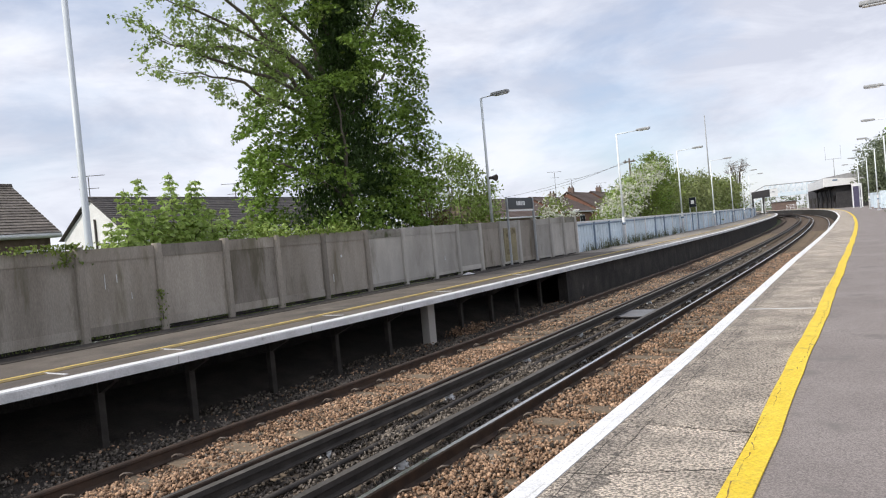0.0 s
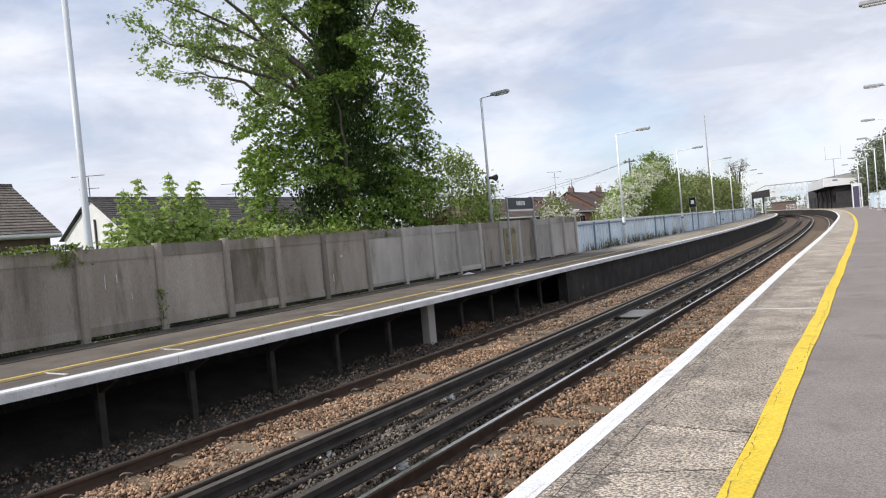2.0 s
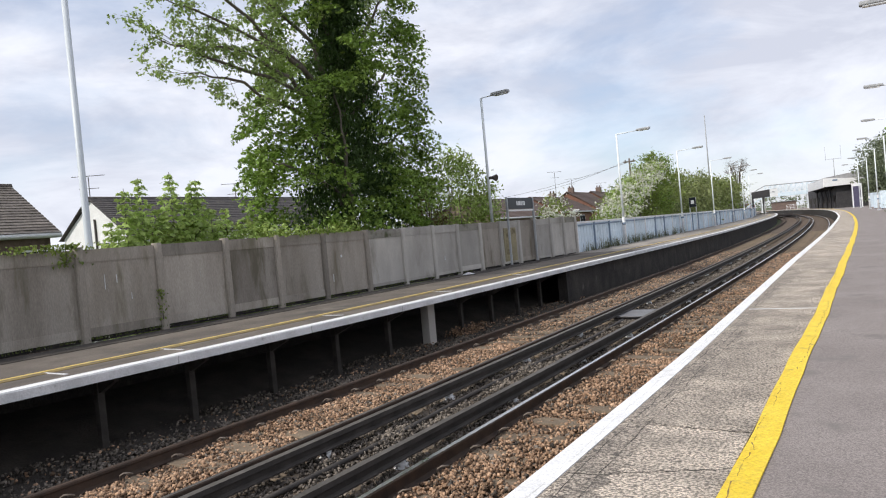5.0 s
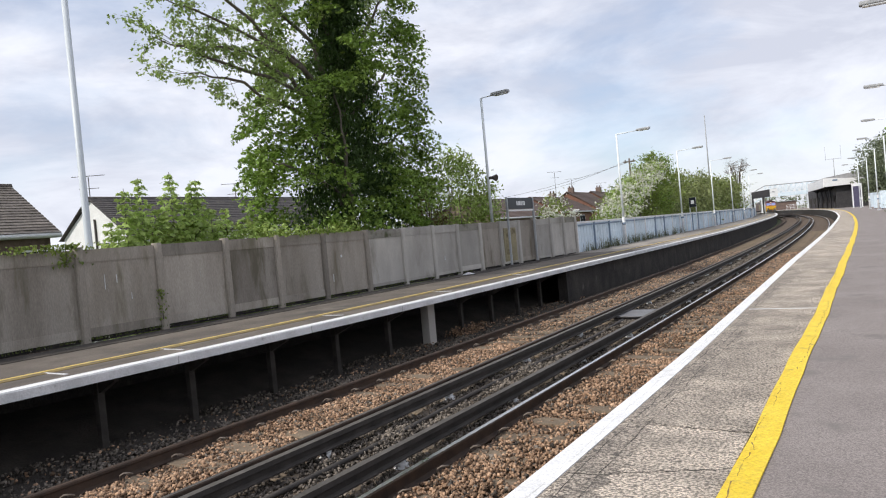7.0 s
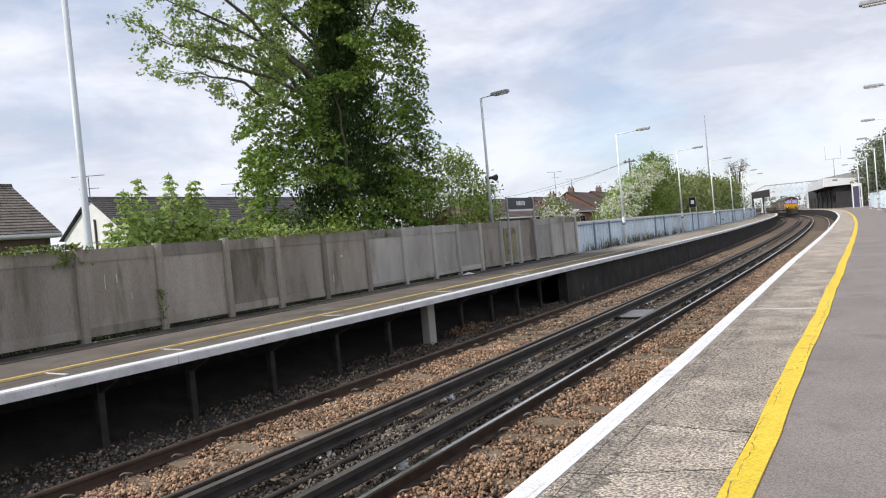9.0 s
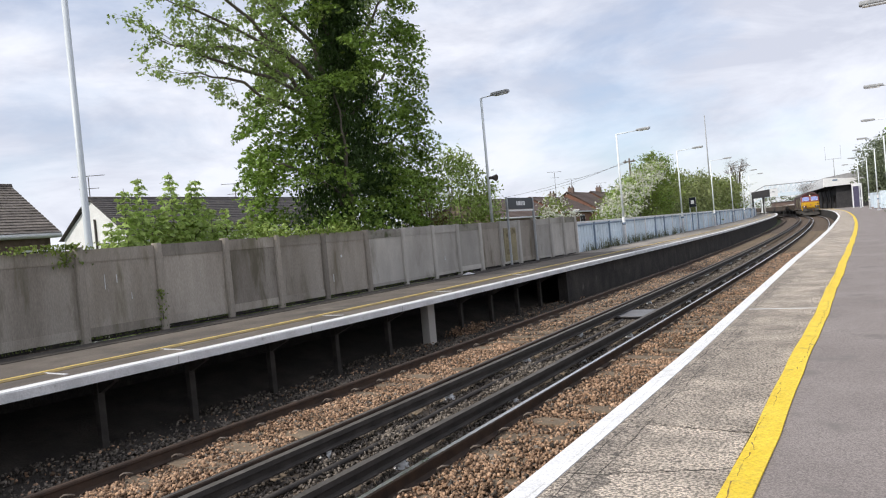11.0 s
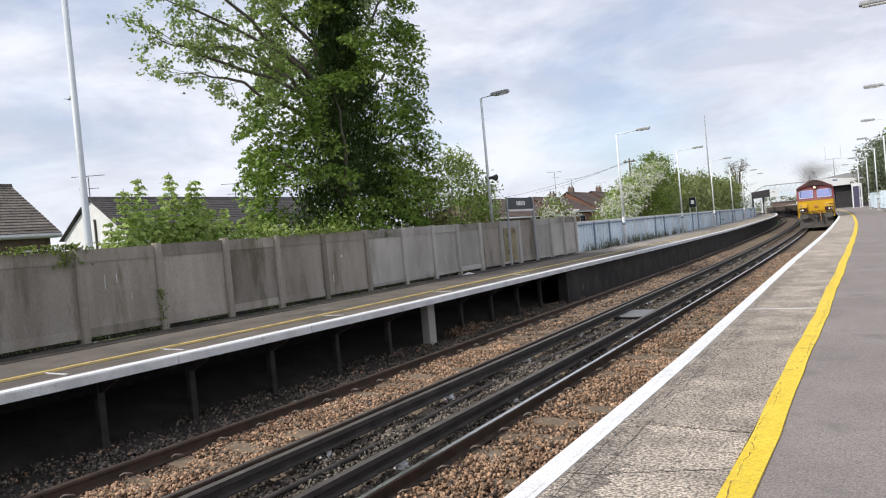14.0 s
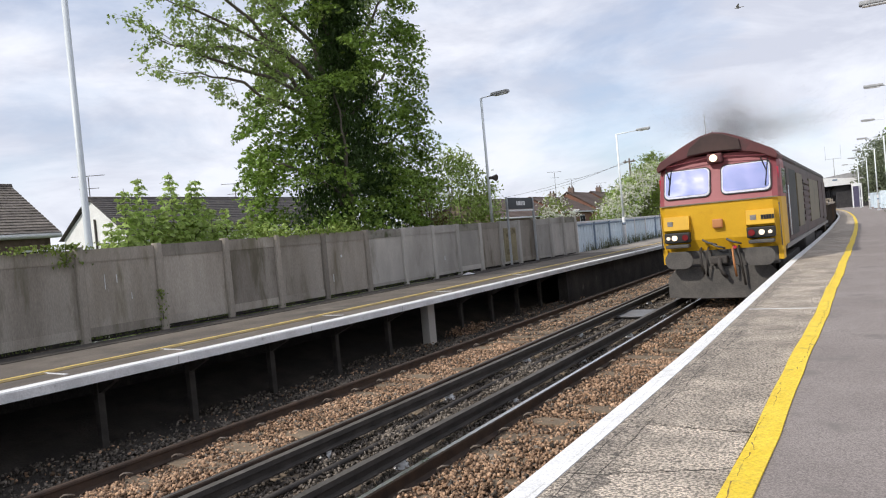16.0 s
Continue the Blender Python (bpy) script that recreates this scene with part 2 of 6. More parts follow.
def sweep(profile, s0, s1, shift=lambda s: 0.0, closed=True, steps=None):
    """Vertices and faces of a profile of (o, z) pairs carried along the line."""
    ss = steps or stations(s0, s1)
    n = len(profile)
    verts = [along(s, o + shift(s), z) for s in ss for o, z in profile]
    faces = []
    for i in range(len(ss) - 1):
        for k in range(n if closed else n - 1):
            a, b = i * n + k, i * n + (k + 1) % n
            faces.append((a, b, b + n, a + n))
    if closed:
        faces.append(tuple(range(n))[::-1])
        faces.append(tuple((len(ss) - 1) * n + k for k in range(n)))
    return verts, faces


def strip(name, profile, s0, s1, material, shift=lambda s: 0.0, parent=None, closed=True, smooth=False):
    v, f = sweep(profile, s0, s1, shift, closed)
    ob = new(name, mesh_of(name, v, f, material, smooth))
    ob.parent = parent
    return ob


def empty(name, m=None):
    ob = new(name)
    if m is not None:
        ob.matrix_basis = m
    return ob


def bar(o0, o1, z0, z1):
    return [(o0, z0), (o1, z0), (o1, z1), (o0, z1)]


# ---- ground and platforms ----
END = 300.0


def build_ground():
    v, f = [], []
    n = 40
    rr = [0, 40, 90, 180, 400, 900, 2500]
    v.append((0, 60, -1.25))
    for r in rr[1:]:
        for k in range(n):
            a = 2 * math.pi * k / n
            v.append((r * math.cos(a), 60 + r * math.sin(a), -1.25))
    for k in range(n):
        f.append((0, 1 + k, 1 + (k + 1) % n))
    for i in range(len(rr) - 2):
        for k in range(n):
            a, b = 1 + i * n + k, 1 + i * n + (k + 1) % n
            f.append((a, a + n, b + n, b))
    tagged(new("ground", mesh_of("ground", v, f, GRASS)), "rough grass and earth reaching to the horizon", "ground", kind="structure")
    bed = strip("trackbed", [(-0.3, -1.24), (-0.3, BED_Z - 0.02), (4.0, BED_Z), (6.1, BED_Z - 0.03), (6.1, -1.24)], -14, END, BALLAST_BED)
    tagged(bed, "brown stone ballast bed under two tracks", "trackbed", kind="structure")
    # earth coloured dark for the deck's shade
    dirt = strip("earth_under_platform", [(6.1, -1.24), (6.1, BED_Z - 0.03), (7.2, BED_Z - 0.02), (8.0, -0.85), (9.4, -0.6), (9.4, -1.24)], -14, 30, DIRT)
    tagged(dirt, "bank of earth and stones, darkened for the shade under the platform deck", "ground", kind="structure")


build_ground()


def build_near_platform():
    base = strip("platform_near", [(-14, -1.24), (-0.32, -1.24), (-0.32, -0.08), (-0.9, -0.004), (-14, -0.004)], -14, END, ASPHALT)
    tagged(base, "station platform with smooth grey asphalt surface", "platform", kind="structure")
    # face much darker than the platform top
    wall = strip("platform_wall", bar(-0.22, -0.02, -1.24, -0.026), -14, END, NEAR_BLACK, near_shift, base)
    wall["label"] = "dark brick platform face"
    edge = strip("edge_line", bar(-0.135, 0.0, -0.025, 0.006), -14, END, WHITE_LINE, near_shift, base)
    edge["label"] = "white painted platform edge"
    line = strip("safety_line", bar(-1.005, -0.87, -0.05, 0.006), -14, END, YELLOW_LINE, lambda s: 0.008 * math.sin(s * 1.3) + 0.005 * math.sin(s * 4.1 + 1), base)
    line["label"] = "yellow painted safety line"
    # paving between the lines, slab by slab
    s, k = -14.0, 0
    joints = []
    while s < 70:
        w = 4.5
        joints.append((s, min(s + w, 70)))
        s += w
    joints.append((70, END))
    for a, b in joints:
        g = 0.006
        st = stations(a + g, b - g)
        verts, faces = sweep(bar(-0.871, -0.134, -0.075, 0.0), a, b, lambda x: 0.0, True, st)
        for q, at_s in enumerate(st):
            for k, z in ((1, -0.075), (2, 0.0)):
                verts[4 * q + k] = along(at_s, -0.134 + near_shift(at_s), z)
        ob = new("paving_slab", mesh_of("paving_slab", verts, faces, PAVING))
        ob.parent = base
    # cracks running across the paving
    for s, slant in ((3.1, 0.25), (3.97, 0.05), (5.2, 0.5), (6.35, 0.12), (7.6, -0.2), (9.9, 0.15), (11.4, 0.2), (12.95, 0.03), (15.5, 0.1)):
        v, f, d = [], [], 0.0
        for k in range(25):
            u = k / 24
            d += random.gauss(0, 0.012)
            w = random.uniform(0.003, 0.009)
            v += [along(s + slant * u + d, -0.14 - 0.725 * u, 0.0025), along(s + slant * u + d + w, -0.14 - 0.725 * u, 0.0025)]
            if k:
                f.append((2 * k - 2, 2 * k - 1, 2 * k + 1, 2 * k))
        new("paving_crack", mesh_of("paving_crack", v, f, NEAR_BLACK)).parent = base
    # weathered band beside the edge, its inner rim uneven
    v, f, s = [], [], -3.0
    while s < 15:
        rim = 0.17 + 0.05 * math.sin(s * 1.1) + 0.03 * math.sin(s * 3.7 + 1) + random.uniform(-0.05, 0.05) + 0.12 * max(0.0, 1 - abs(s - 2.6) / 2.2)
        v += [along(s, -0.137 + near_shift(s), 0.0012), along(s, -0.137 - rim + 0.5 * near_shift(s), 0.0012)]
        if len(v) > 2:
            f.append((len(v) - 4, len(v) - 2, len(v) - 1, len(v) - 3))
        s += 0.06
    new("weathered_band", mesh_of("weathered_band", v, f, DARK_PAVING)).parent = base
    # long cracks beside the edge, and hairlines in its white paint
    for a, b, mid, high, mat, owner in ((2.0, 6.5, -0.20, 0.0025, NEAR_BLACK, base), (4.5, 12.0, -0.235, 0.0025, NEAR_BLACK, base), (2.4, 9.0, -0.30, 0.0025, NEAR_BLACK, base), (9.0, 17.0, -0.19, 0.0025, NEAR_BLACK, base),
                                        (1.5, 9.0, -0.085, 0.0078, LAMP_STAIN, edge), (5.0, 16.0, -0.06, 0.0078, LAMP_STAIN, edge)):
        v, f, s, o = [], [], a, mid
        while s < b:
            sh = near_shift(s) if owner is edge else min(0.06, near_shift(s))
            v += [along(s, o + sh, high), along(s, o + sh + random.uniform(0.0005, 0.006 if owner is base else 0.0025), high)]
            if len(v) > 2 and random.random() < 0.93:
                f.append((len(v) - 4, len(v) - 3, len(v) - 1, len(v) - 2))
            s += random.uniform(0.03, 0.12)
            o = min(mid + 0.02, max(mid - 0.02, o + random.gauss(0, 0.005)))
        new("long_crack", mesh_of("long_crack", v, f, mat)).parent = owner
    # cracks wandering through the yellow paint
    for a, b, mid in ((2.4, 5.2, -0.93), (5.6, 9.5, -0.96), (10.2, 14.0, -0.91)):
        v, f, s, o = [], [], a, mid
        while s < b:
            v += [along(s, o, 0.0075), along(s, o + random.choice((0.001, 0.002, 0.003, 0.009)), 0.0075)]
            if len(v) > 2:
                if random.random() < 0.8:
                    f.append((len(v) - 4, len(v) - 3, len(v) - 1, len(v) - 2))
            s += random.uniform(0.02, 0.07)
            o = min(-0.895, max(-0.985, o + random.gauss(0, 0.006)))
        ob = new("paint_crack", mesh_of("paint_crack", v, f, CRACK))
        ob.parent = line
    return base


NEAR = build_near_platform()


def build_far_platform():
    deck = strip("platform_far", [(1.25, -0.20), (0.25, -0.12), (0.25, -0.004), (1.20, -0.004), (3.45, -0.01), (3.45, -0.20)], -14, 200, OLD_ASPHALT, far_edge)
    tagged(deck, "station platform with worn dark asphalt and concrete deck", "platform", kind="structure")
    strip("deck_surface", bar(0.262, 3.4, -0.006, 0.0005), 27.5, 200, PALE_DECK, far_edge, deck)["label"] = "paler worn concrete surface"
    s = -14.0
    while s < 200:
        b = s + (2.44 if s < 40 else 8)
        cp = strip("coping_stone", [(0.0, -0.11), (0.26, -0.11), (0.26, 0.002), (0.012, 0.002), (0.0, -0.008)], s + 0.006, b - 0.006, COPING, far_edge, deck)
        s = b
    strip("edge_line", bar(0.012, 0.17, -0.05, 0.008), -14, 200, WHITE_LINE, far_edge, deck)["label"] = "white painted platform edge"
    strip("safety_line", bar(1.055, 1.135, -0.05, 0.004), -14, 200, FADED_YELLOW, far_edge, deck)["label"] = "faded yellow safety line"
    strip("old_line", bar(0.86, 1.054, -0.05, 0.0025), -14, 60, OCHRE_STAIN, far_edge, deck)["label"] = "worn ochre band of old paint"
    # darker strip of deck, 0.67 m wide, along the foot of the wall
    strip("gutter", bar(2.75, 3.42, -0.05, 0.0015), -14, 27, DIRT, far_edge, deck)["label"] = "dark strip along the wall"
    w = strip("platform_wall", bar(0.16, 0.45, -1.24, -0.115), 19.0, 200, NEAR_BLACK, far_edge, deck)
    w["label"] = "dark rendered platform face"
    # shade below the deck is put into this wall's near-black colour
    b = strip("back_wall", bar(2.6, 2.8, -1.24, -0.2), -14, 32, NEAR_BLACK, far_edge, deck)
    b["label"] = "wall under the deck, darkened for the shade there"
    return deck


FAR = build_far_platform()


def build_tracks():
    head = [(-0.036, -0.012), (-0.026, 0.0), (0.026, 0.0), (0.036, -0.012), (0.036, -0.036), (0.012, -0.05), (-0.012, -0.05), (-0.036, -0.036)]
    web = bar(-0.01, 0.01, -0.126, -0.049)
    foot = [(-0.07, -0.158), (0.07, -0.158), (0.07, -0.144), (0.012, -0.125), (-0.012, -0.125), (-0.07, -0.144)]
    for o, mat, label in ((0.76, BRIGHT_STEEL, "rusty steel running rail with polished bright top"), (2.262, BRIGHT_STEEL, "rusty steel running rail with polished bright top"),
                          (4.05, DULL_STEEL, "rusty brown steel running rail with dull top"), (5.49, RUST, "rusty brown steel running rail with dull top")):
        rail = tagged(empty("running_rail"), label, "rail", "running rails")
        v, f = sweep([(o + a, RAIL_Z + z) for a, z in head], -14, END)
        me = mesh_of("rail_head", v, f, [RUST, mat])
        for i, p in enumerate(me.polygons):
            if i % len(head) == 1 and i < len(f) - 2:
                p.material_index = 1
        new("rail_head", me).parent = rail
        strip("rail_web", [(o + a, RAIL_Z + z) for a, z in web], -14, END, RUST, parent=rail)
        strip("rail_foot", [(o + a, RAIL_Z + z) for a, z in foot], -14, END, RUST, parent=rail)


build_tracks()


# ---- track details ----
def mesh_fast(name, verts, faces, material, smooth=False):
    """A mesh from arrays: verts (n, 3) and faces (m, k)."""
    verts, faces = np.asarray(verts, np.float32), np.asarray(faces, np.int32)
    k = faces.shape[1]
    me = bpy.data.meshes.new(name)
    me.vertices.add(len(verts))
    me.vertices.foreach_set("co", verts.ravel())
    me.loops.add(faces.size)
    me.loops.foreach_set("vertex_index", faces.ravel())
    me.polygons.add(len(faces))
    me.polygons.foreach_set("loop_start", np.arange(0, faces.size, k, dtype=np.int32))
    me.polygons.foreach_set("loop_total", np.full(len(faces), k, np.int32))
    if smooth:
        me.polygons.foreach_set("use_smooth", np.ones(len(faces), bool))
    for m in (material if isinstance(material, (list, tuple)) else [material]):
        me.materials.append(m)
    me.update(calc_edges=True)
    return me


def line_points(s, o, z):
    """along() for arrays."""
    a = np.interp(s, ST, _th)
    return np.stack([np.interp(s, ST, _x) - np.cos(a) * o, np.interp(s, ST, _y) - np.sin(a) * o, z], 1)


CUBE = np.array([[x, y, z] for x in (-1, 1) for y in (-1, 1) for z in (-1, 1)], float)
CUBE_F = np.array([[0, 1, 3, 2], [4, 6, 7, 5], [0, 4, 5, 1], [2, 3, 7, 6], [0, 2, 6, 4], [1, 5, 7, 3]])
RNG = np.random.default_rng(7)


def turns(n):
    q = RNG.normal(size=(n, 4))
    q /= np.linalg.norm(q, axis=1, keepdims=True)
    w, x, y, z = q.T
    return np.stack([np.stack([1 - 2 * (y * y + z * z), 2 * (x * y - z * w), 2 * (x * z + y * w)], 1),
                     np.stack([2 * (x * y + z * w), 1 - 2 * (x * x + z * z), 2 * (y * z - x * w)], 1),
                     np.stack([2 * (x * z - y * w), 2 * (y * z + x * w), 1 - 2 * (x * x + y * y)], 1)], 1)


def pebbles(centres, sizes, flat=0.75):
    n = len(centres)
    shape = CUBE[None] * RNG.uniform(0.6, 1.1, (n, 8, 3)) * RNG.uniform(0.55, 1.35, (n, 1, 3)) * np.array([1, 0.85, flat]) * sizes[:, None, None] * 0.5
    v = np.einsum("nij,nkj->nki", turns(n), shape) + centres[:, None]
    f = CUBE_F[None] + 8 * np.arange(n)[:, None, None]
    return v.reshape(-1, 3), f.reshape(-1, 4)


def scatter(name, label, material, bands, lo=0.022, hi=0.05):
    cs, sz = [], []
    for o0, o1, s0, s1, per_m2, z0, z1 in bands:
        n = int((o1 - o0) * (s1 - s0) * per_m2)
        o, s = RNG.uniform(o0, o1, n), RNG.uniform(s0, s1, n)
        z = RNG.uniform(z0, z1, n) + 0.02 * np.sin(s * 1.7 + o * 3) + 0.012 * np.sin(s * 5.1 - o * 7)
        cs.append(line_points(s, o, z))
        sz.append(RNG.uniform(lo, hi, n) * (1 + 0.012 * np.maximum(0, s - 10)))
    v, f = pebbles(np.concatenate(cs), np.concatenate(sz))
    tagged(new(name, mesh_fast(name, v, f, material)), label, "ballast", kind="stuff")


def build_ballast():
    top = BED_Z + 0.005
    scatter("brown_ballast", "loose brown and tan ballast stones between the rails", BROWN_STONE,
            [(0.1, 2.2, 2.4, 11, 1150, top - 0.02, top + 0.03), (4.1, 5.45, 3.0, 12, 1150, top - 0.02, top + 0.03),
             (0.15, 2.2, -11.5, 2.4, 160, top - 0.01, top + 0.03), (4.1, 5.45, -11.5, 3.0, 160, top - 0.01, top + 0.03),
             (0.1, 2.2, 11, 36, 320, top - 0.01, top + 0.03), (4.1, 5.45, 12, 40, 240, top - 0.01, top + 0.03),
             (5.55, 7.0, 2.5, 20, 40, top - 0.04, top + 0.01), (6.45, 7.0, 13.0, 14.4, 420, top - 0.02, top + 0.14)], 0.019, 0.043)
    # bands from 5.55 out: dirty grey stone, also coloured for the far platform's shadow
    scatter("grey_ballast", "loose dark grey ballast stones between the tracks", GREY_STONE,
            [(0.15, 2.2, 2.4, 11, 130, top - 0.02, top + 0.028), (4.1, 5.45, 3.0, 12, 130, top - 0.02, top + 0.028), (2.3, 4.0, 3.0, 12, 1150, top - 0.02, top + 0.035), (5.55, 6.3, 3.0, 14, 800, top - 0.04, top + 0.01),
             (6.3, 7.3, 2.5, 19, 260, top - 0.05, top + 0.0), (2.3, 4.0, 12, 40, 380, top - 0.01, top + 0.03),
             (2.3, 4.0, -11.5, 3.0, 160, top - 0.01, top + 0.03), (5.55, 6.3, -11.5, 3.0, 120, top - 0.03, top + 0.0),
             (5.55, 6.1, 14, 40, 160, top - 0.03, top + 0.0), (0.1, 2.2, 13, 36, 140, top - 0.01, top + 0.03), (4.1, 5.45, 13, 40, 260, top - 0.01, top + 0.03)], 0.019, 0.045)


build_ballast()


CLIP_STEEL = surf("clip_steel", (0.15, 0.125, 0.10), (0.24, 0.20, 0.165), 5, 0.6, 0, 60)


def build_sleepers():
    bed = bpy.data.objects["trackbed"]
    slab = box(-1.25, 1.25, -0.13, 0.13, -0.2, 0.0, 0.02)
    me = bpy.data.meshes.new("sleeper")
    slab.to_mesh(me)
    slab.free()
    me.materials.append(SLEEPER)
    clip = tube([(0, -0.05, 0.0), (0.02, -0.06, 0.045), (0.06, -0.045, 0.07), (0.095, 0.0, 0.062), (0.08, 0.045, 0.04), (0.03, 0.05, 0.033), (0.0, 0.02, 0.028)], 0.0085, 6)
    cm = bpy.data.meshes.new("rail_clip")
    clip.to_mesh(cm)
    clip.free()
    cm.materials.append(CLIP_STEEL)
    for centre, rails in ((1.511, (0.76, 2.262)), (4.77, (4.05, 5.49))):
        s = 2.2 - 0.632 * 22
        while s < 62:
            ob = new("sleeper", me)
            ob.parent = bed
            ob.matrix_basis = on_line(s, centre, RAIL_Z - 0.155) @ pose(0, 0, 0, 0, 0, random.uniform(-0.4, 0.4))
            if 1.5 < s < 26:
                for r in rails:
                    for side in (-1, 1):
                        c = new("rail_clip", cm)
                        c.parent = ob
                        c.matrix_basis = pose(centre - r + side * 0.07, 0, 0.012, 0, 0, 0 if side > 0 else 180)
            s += 0.632


build_sleepers()


COVER_GREY = surf("grey_cover_plate", (0.13, 0.13, 0.135), (0.19, 0.19, 0.195), 3, 0.6, 0.2, 60)


def build_conductors():
    prof = [(-0.04, 0.0), (0.04, 0.0), (0.045, -0.05), (0.015, -0.065), (0.015, -0.12), (0.065, -0.135), (0.065, -0.15), (-0.065, -0.15),
            (-0.065, -0.135), (-0.015, -0.12), (-0.015, -0.065), (-0.045, -0.05)]
    pot = tube([(0, 0, -0.115), (0, 0, -0.08), (0, 0, -0.075), (0, 0, -0.045), (0, 0, -0.04), (0, 0, -0.0)], [0.085, 0.085, 0.06, 0.08, 0.055, 0.06], 12)
    pm = bpy.data.meshes.new("insulator")
    pot.to_mesh(pm)
    pot.free()
    pm.materials.append(COPING)
    for o in (2.66, 3.665):
        v, f = sweep([(o + a, RAIL_Z + 0.078 + z) for a, z in prof], -14, END)
        me = mesh_of("conductor_rail", v, f, [DARK_STEEL, DULL_STEEL])
        for i, p in enumerate(me.polygons):
            if i % len(prof) == 0 and i < len(f) - 2:
                p.material_index = 1
        rail = tagged(new("conductor_rail", me), "dark grimy steel conductor rail on pot insulators", "rail", "conductor rails")
        s = 2.2 + 0.632
        while s < 45:
            ob = new("insulator", pm)
            ob.parent = rail
            ob.matrix_basis = on_line(s, o, RAIL_Z - 0.072)
            s += 0.632 * 4
    # flat cover plate between the tracks
    m = on_line(15.7, 3.3, RAIL_Z - 0.1)
    e = tagged(empty("cable_cover", m), "flat grey steel cover plate between the tracks", "cover plate")
    part("plate", box(-0.42, 0.42, -0.55, 0.55, 0.0, 0.03, 0.008), COVER_GREY, e)
    part("bearer", box(-0.4, 0.4, -0.5, -0.4, -0.09, 0.0), DARK_STEEL, e)
    part("bearer", box(-0.4, 0.4, 0.4, 0.5, -0.09, 0.0), DARK_STEEL, e)
    # cable ducting hugging the conductor rail
    for o in (3.38,):
        c = tagged(strip("power_cable", [(o + 0.03 * math.cos(a), BED_Z + 0.04 + 0.03 * math.sin(a)) for a in (k * math.pi / 3 for k in range(6))], 4, 15.0, DARK_STEEL,
                         lambda s: 0.06 * math.sin(s * 0.9), smooth=True), "black power cable lying on the ballast", "cable")


build_conductors()


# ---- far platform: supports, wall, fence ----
# concrete darkened for the shade under the deck, with paler stains
DARK_CONCRETE = surf("shade_dark_concrete", (0.032, 0.028, 0.024), (0.07, 0.063, 0.055), 3, 0.92, 0.4, 60, c3=(0.16, 0.15, 0.14), c3_scale=2.5, c3_at=0.64)


def build_supports():
    for i, s in enumerate((0.3, 1.8, 3.35, 4.92, 6.25, 7.76, 9.3, 10.85, 12.2, 13.7, 15.2, 16.7, 18.2)):
        e = empty("deck_support", on_line(s - (0 if i == 8 else 0.12), far_edge(s) + 0.66, 0))
        if i == 8:
            part("post", box(-0.1, 0.1, -0.13, 0.13, -1.2, -0.14, 0.012), PALE_CONCRETE, e, "broad pale concrete pier")
        else:
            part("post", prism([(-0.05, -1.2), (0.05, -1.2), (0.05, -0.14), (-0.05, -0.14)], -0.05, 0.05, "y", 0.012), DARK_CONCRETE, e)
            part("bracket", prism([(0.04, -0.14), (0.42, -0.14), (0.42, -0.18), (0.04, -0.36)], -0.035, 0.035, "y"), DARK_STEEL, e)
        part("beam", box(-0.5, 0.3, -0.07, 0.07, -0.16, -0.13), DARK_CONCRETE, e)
        tagged(e, "concrete post and bracket under the platform deck", "support post", "deck supports")


build_supports()
POSTS = (-4.4, -2.9, -1.35, 0.2, 1.75, 3.35, 4.92, 6.5, 8.08, 9.68, 11.12, 12.66, 14.38, 16.08, 17.7, 19.15, 20.52, 21.86, 23.2, 24.5, 25.8, 27.0, 28.2)


def build_wall():
    wall = tagged(empty("boundary_wall"), "grey precast concrete panel wall with posts and mossy top", "wall", kind="structure")
    for a, b in zip(POSTS, POSTS[1:]):
        g = 0.05
        mat = PALE_CONCRETE if a > 14 and a not in (20.52, 23.2) else CONCRETE
        low = strip("wall_panel", bar(0.03 + random.uniform(-0.006, 0.006), 0.09, 0.05, 1.38), a + g, b - g, mat, wall_line, wall)
        strip("top_panel", bar(0.015, 0.085, 1.365, 1.60 + random.uniform(-0.012, 0.012)), a + g, b - g, CONCRETE_CAP if random.random() < 0.4 else mat, wall_line, wall)
        # dark strip painted in for the shadow line below the panels
        strip("gap_strip", bar(0.06, 0.1, -0.05, 0.06), a + g, b - g, NEAR_BLACK, wall_line, wall)
        strip("base_panel", bar(0.012, 0.055, 0.035, 0.20 if random.random() < 0.6 else 0.12), a + g + 0.01, b - g - 0.01, mat, wall_line, wall)
    for s in POSTS:
        p = part("wall_post", prism([(-0.075, -0.1), (0.075, -0.1), (0.075, 0.02), (0.045, 0.055), (-0.045, 0.055), (-0.075, 0.02)], -0.2, 1.62 + random.uniform(-0.02, 0.02), "z", 0.008), PALE_CONCRETE if s > 15 else CONCRETE, wall)
        # x to the track
        p.matrix_basis = on_line(s, wall_line(s), 0) @ pose(0, 0, 0, 0, random.uniform(-0.5, 0.5), -90)


build_wall()


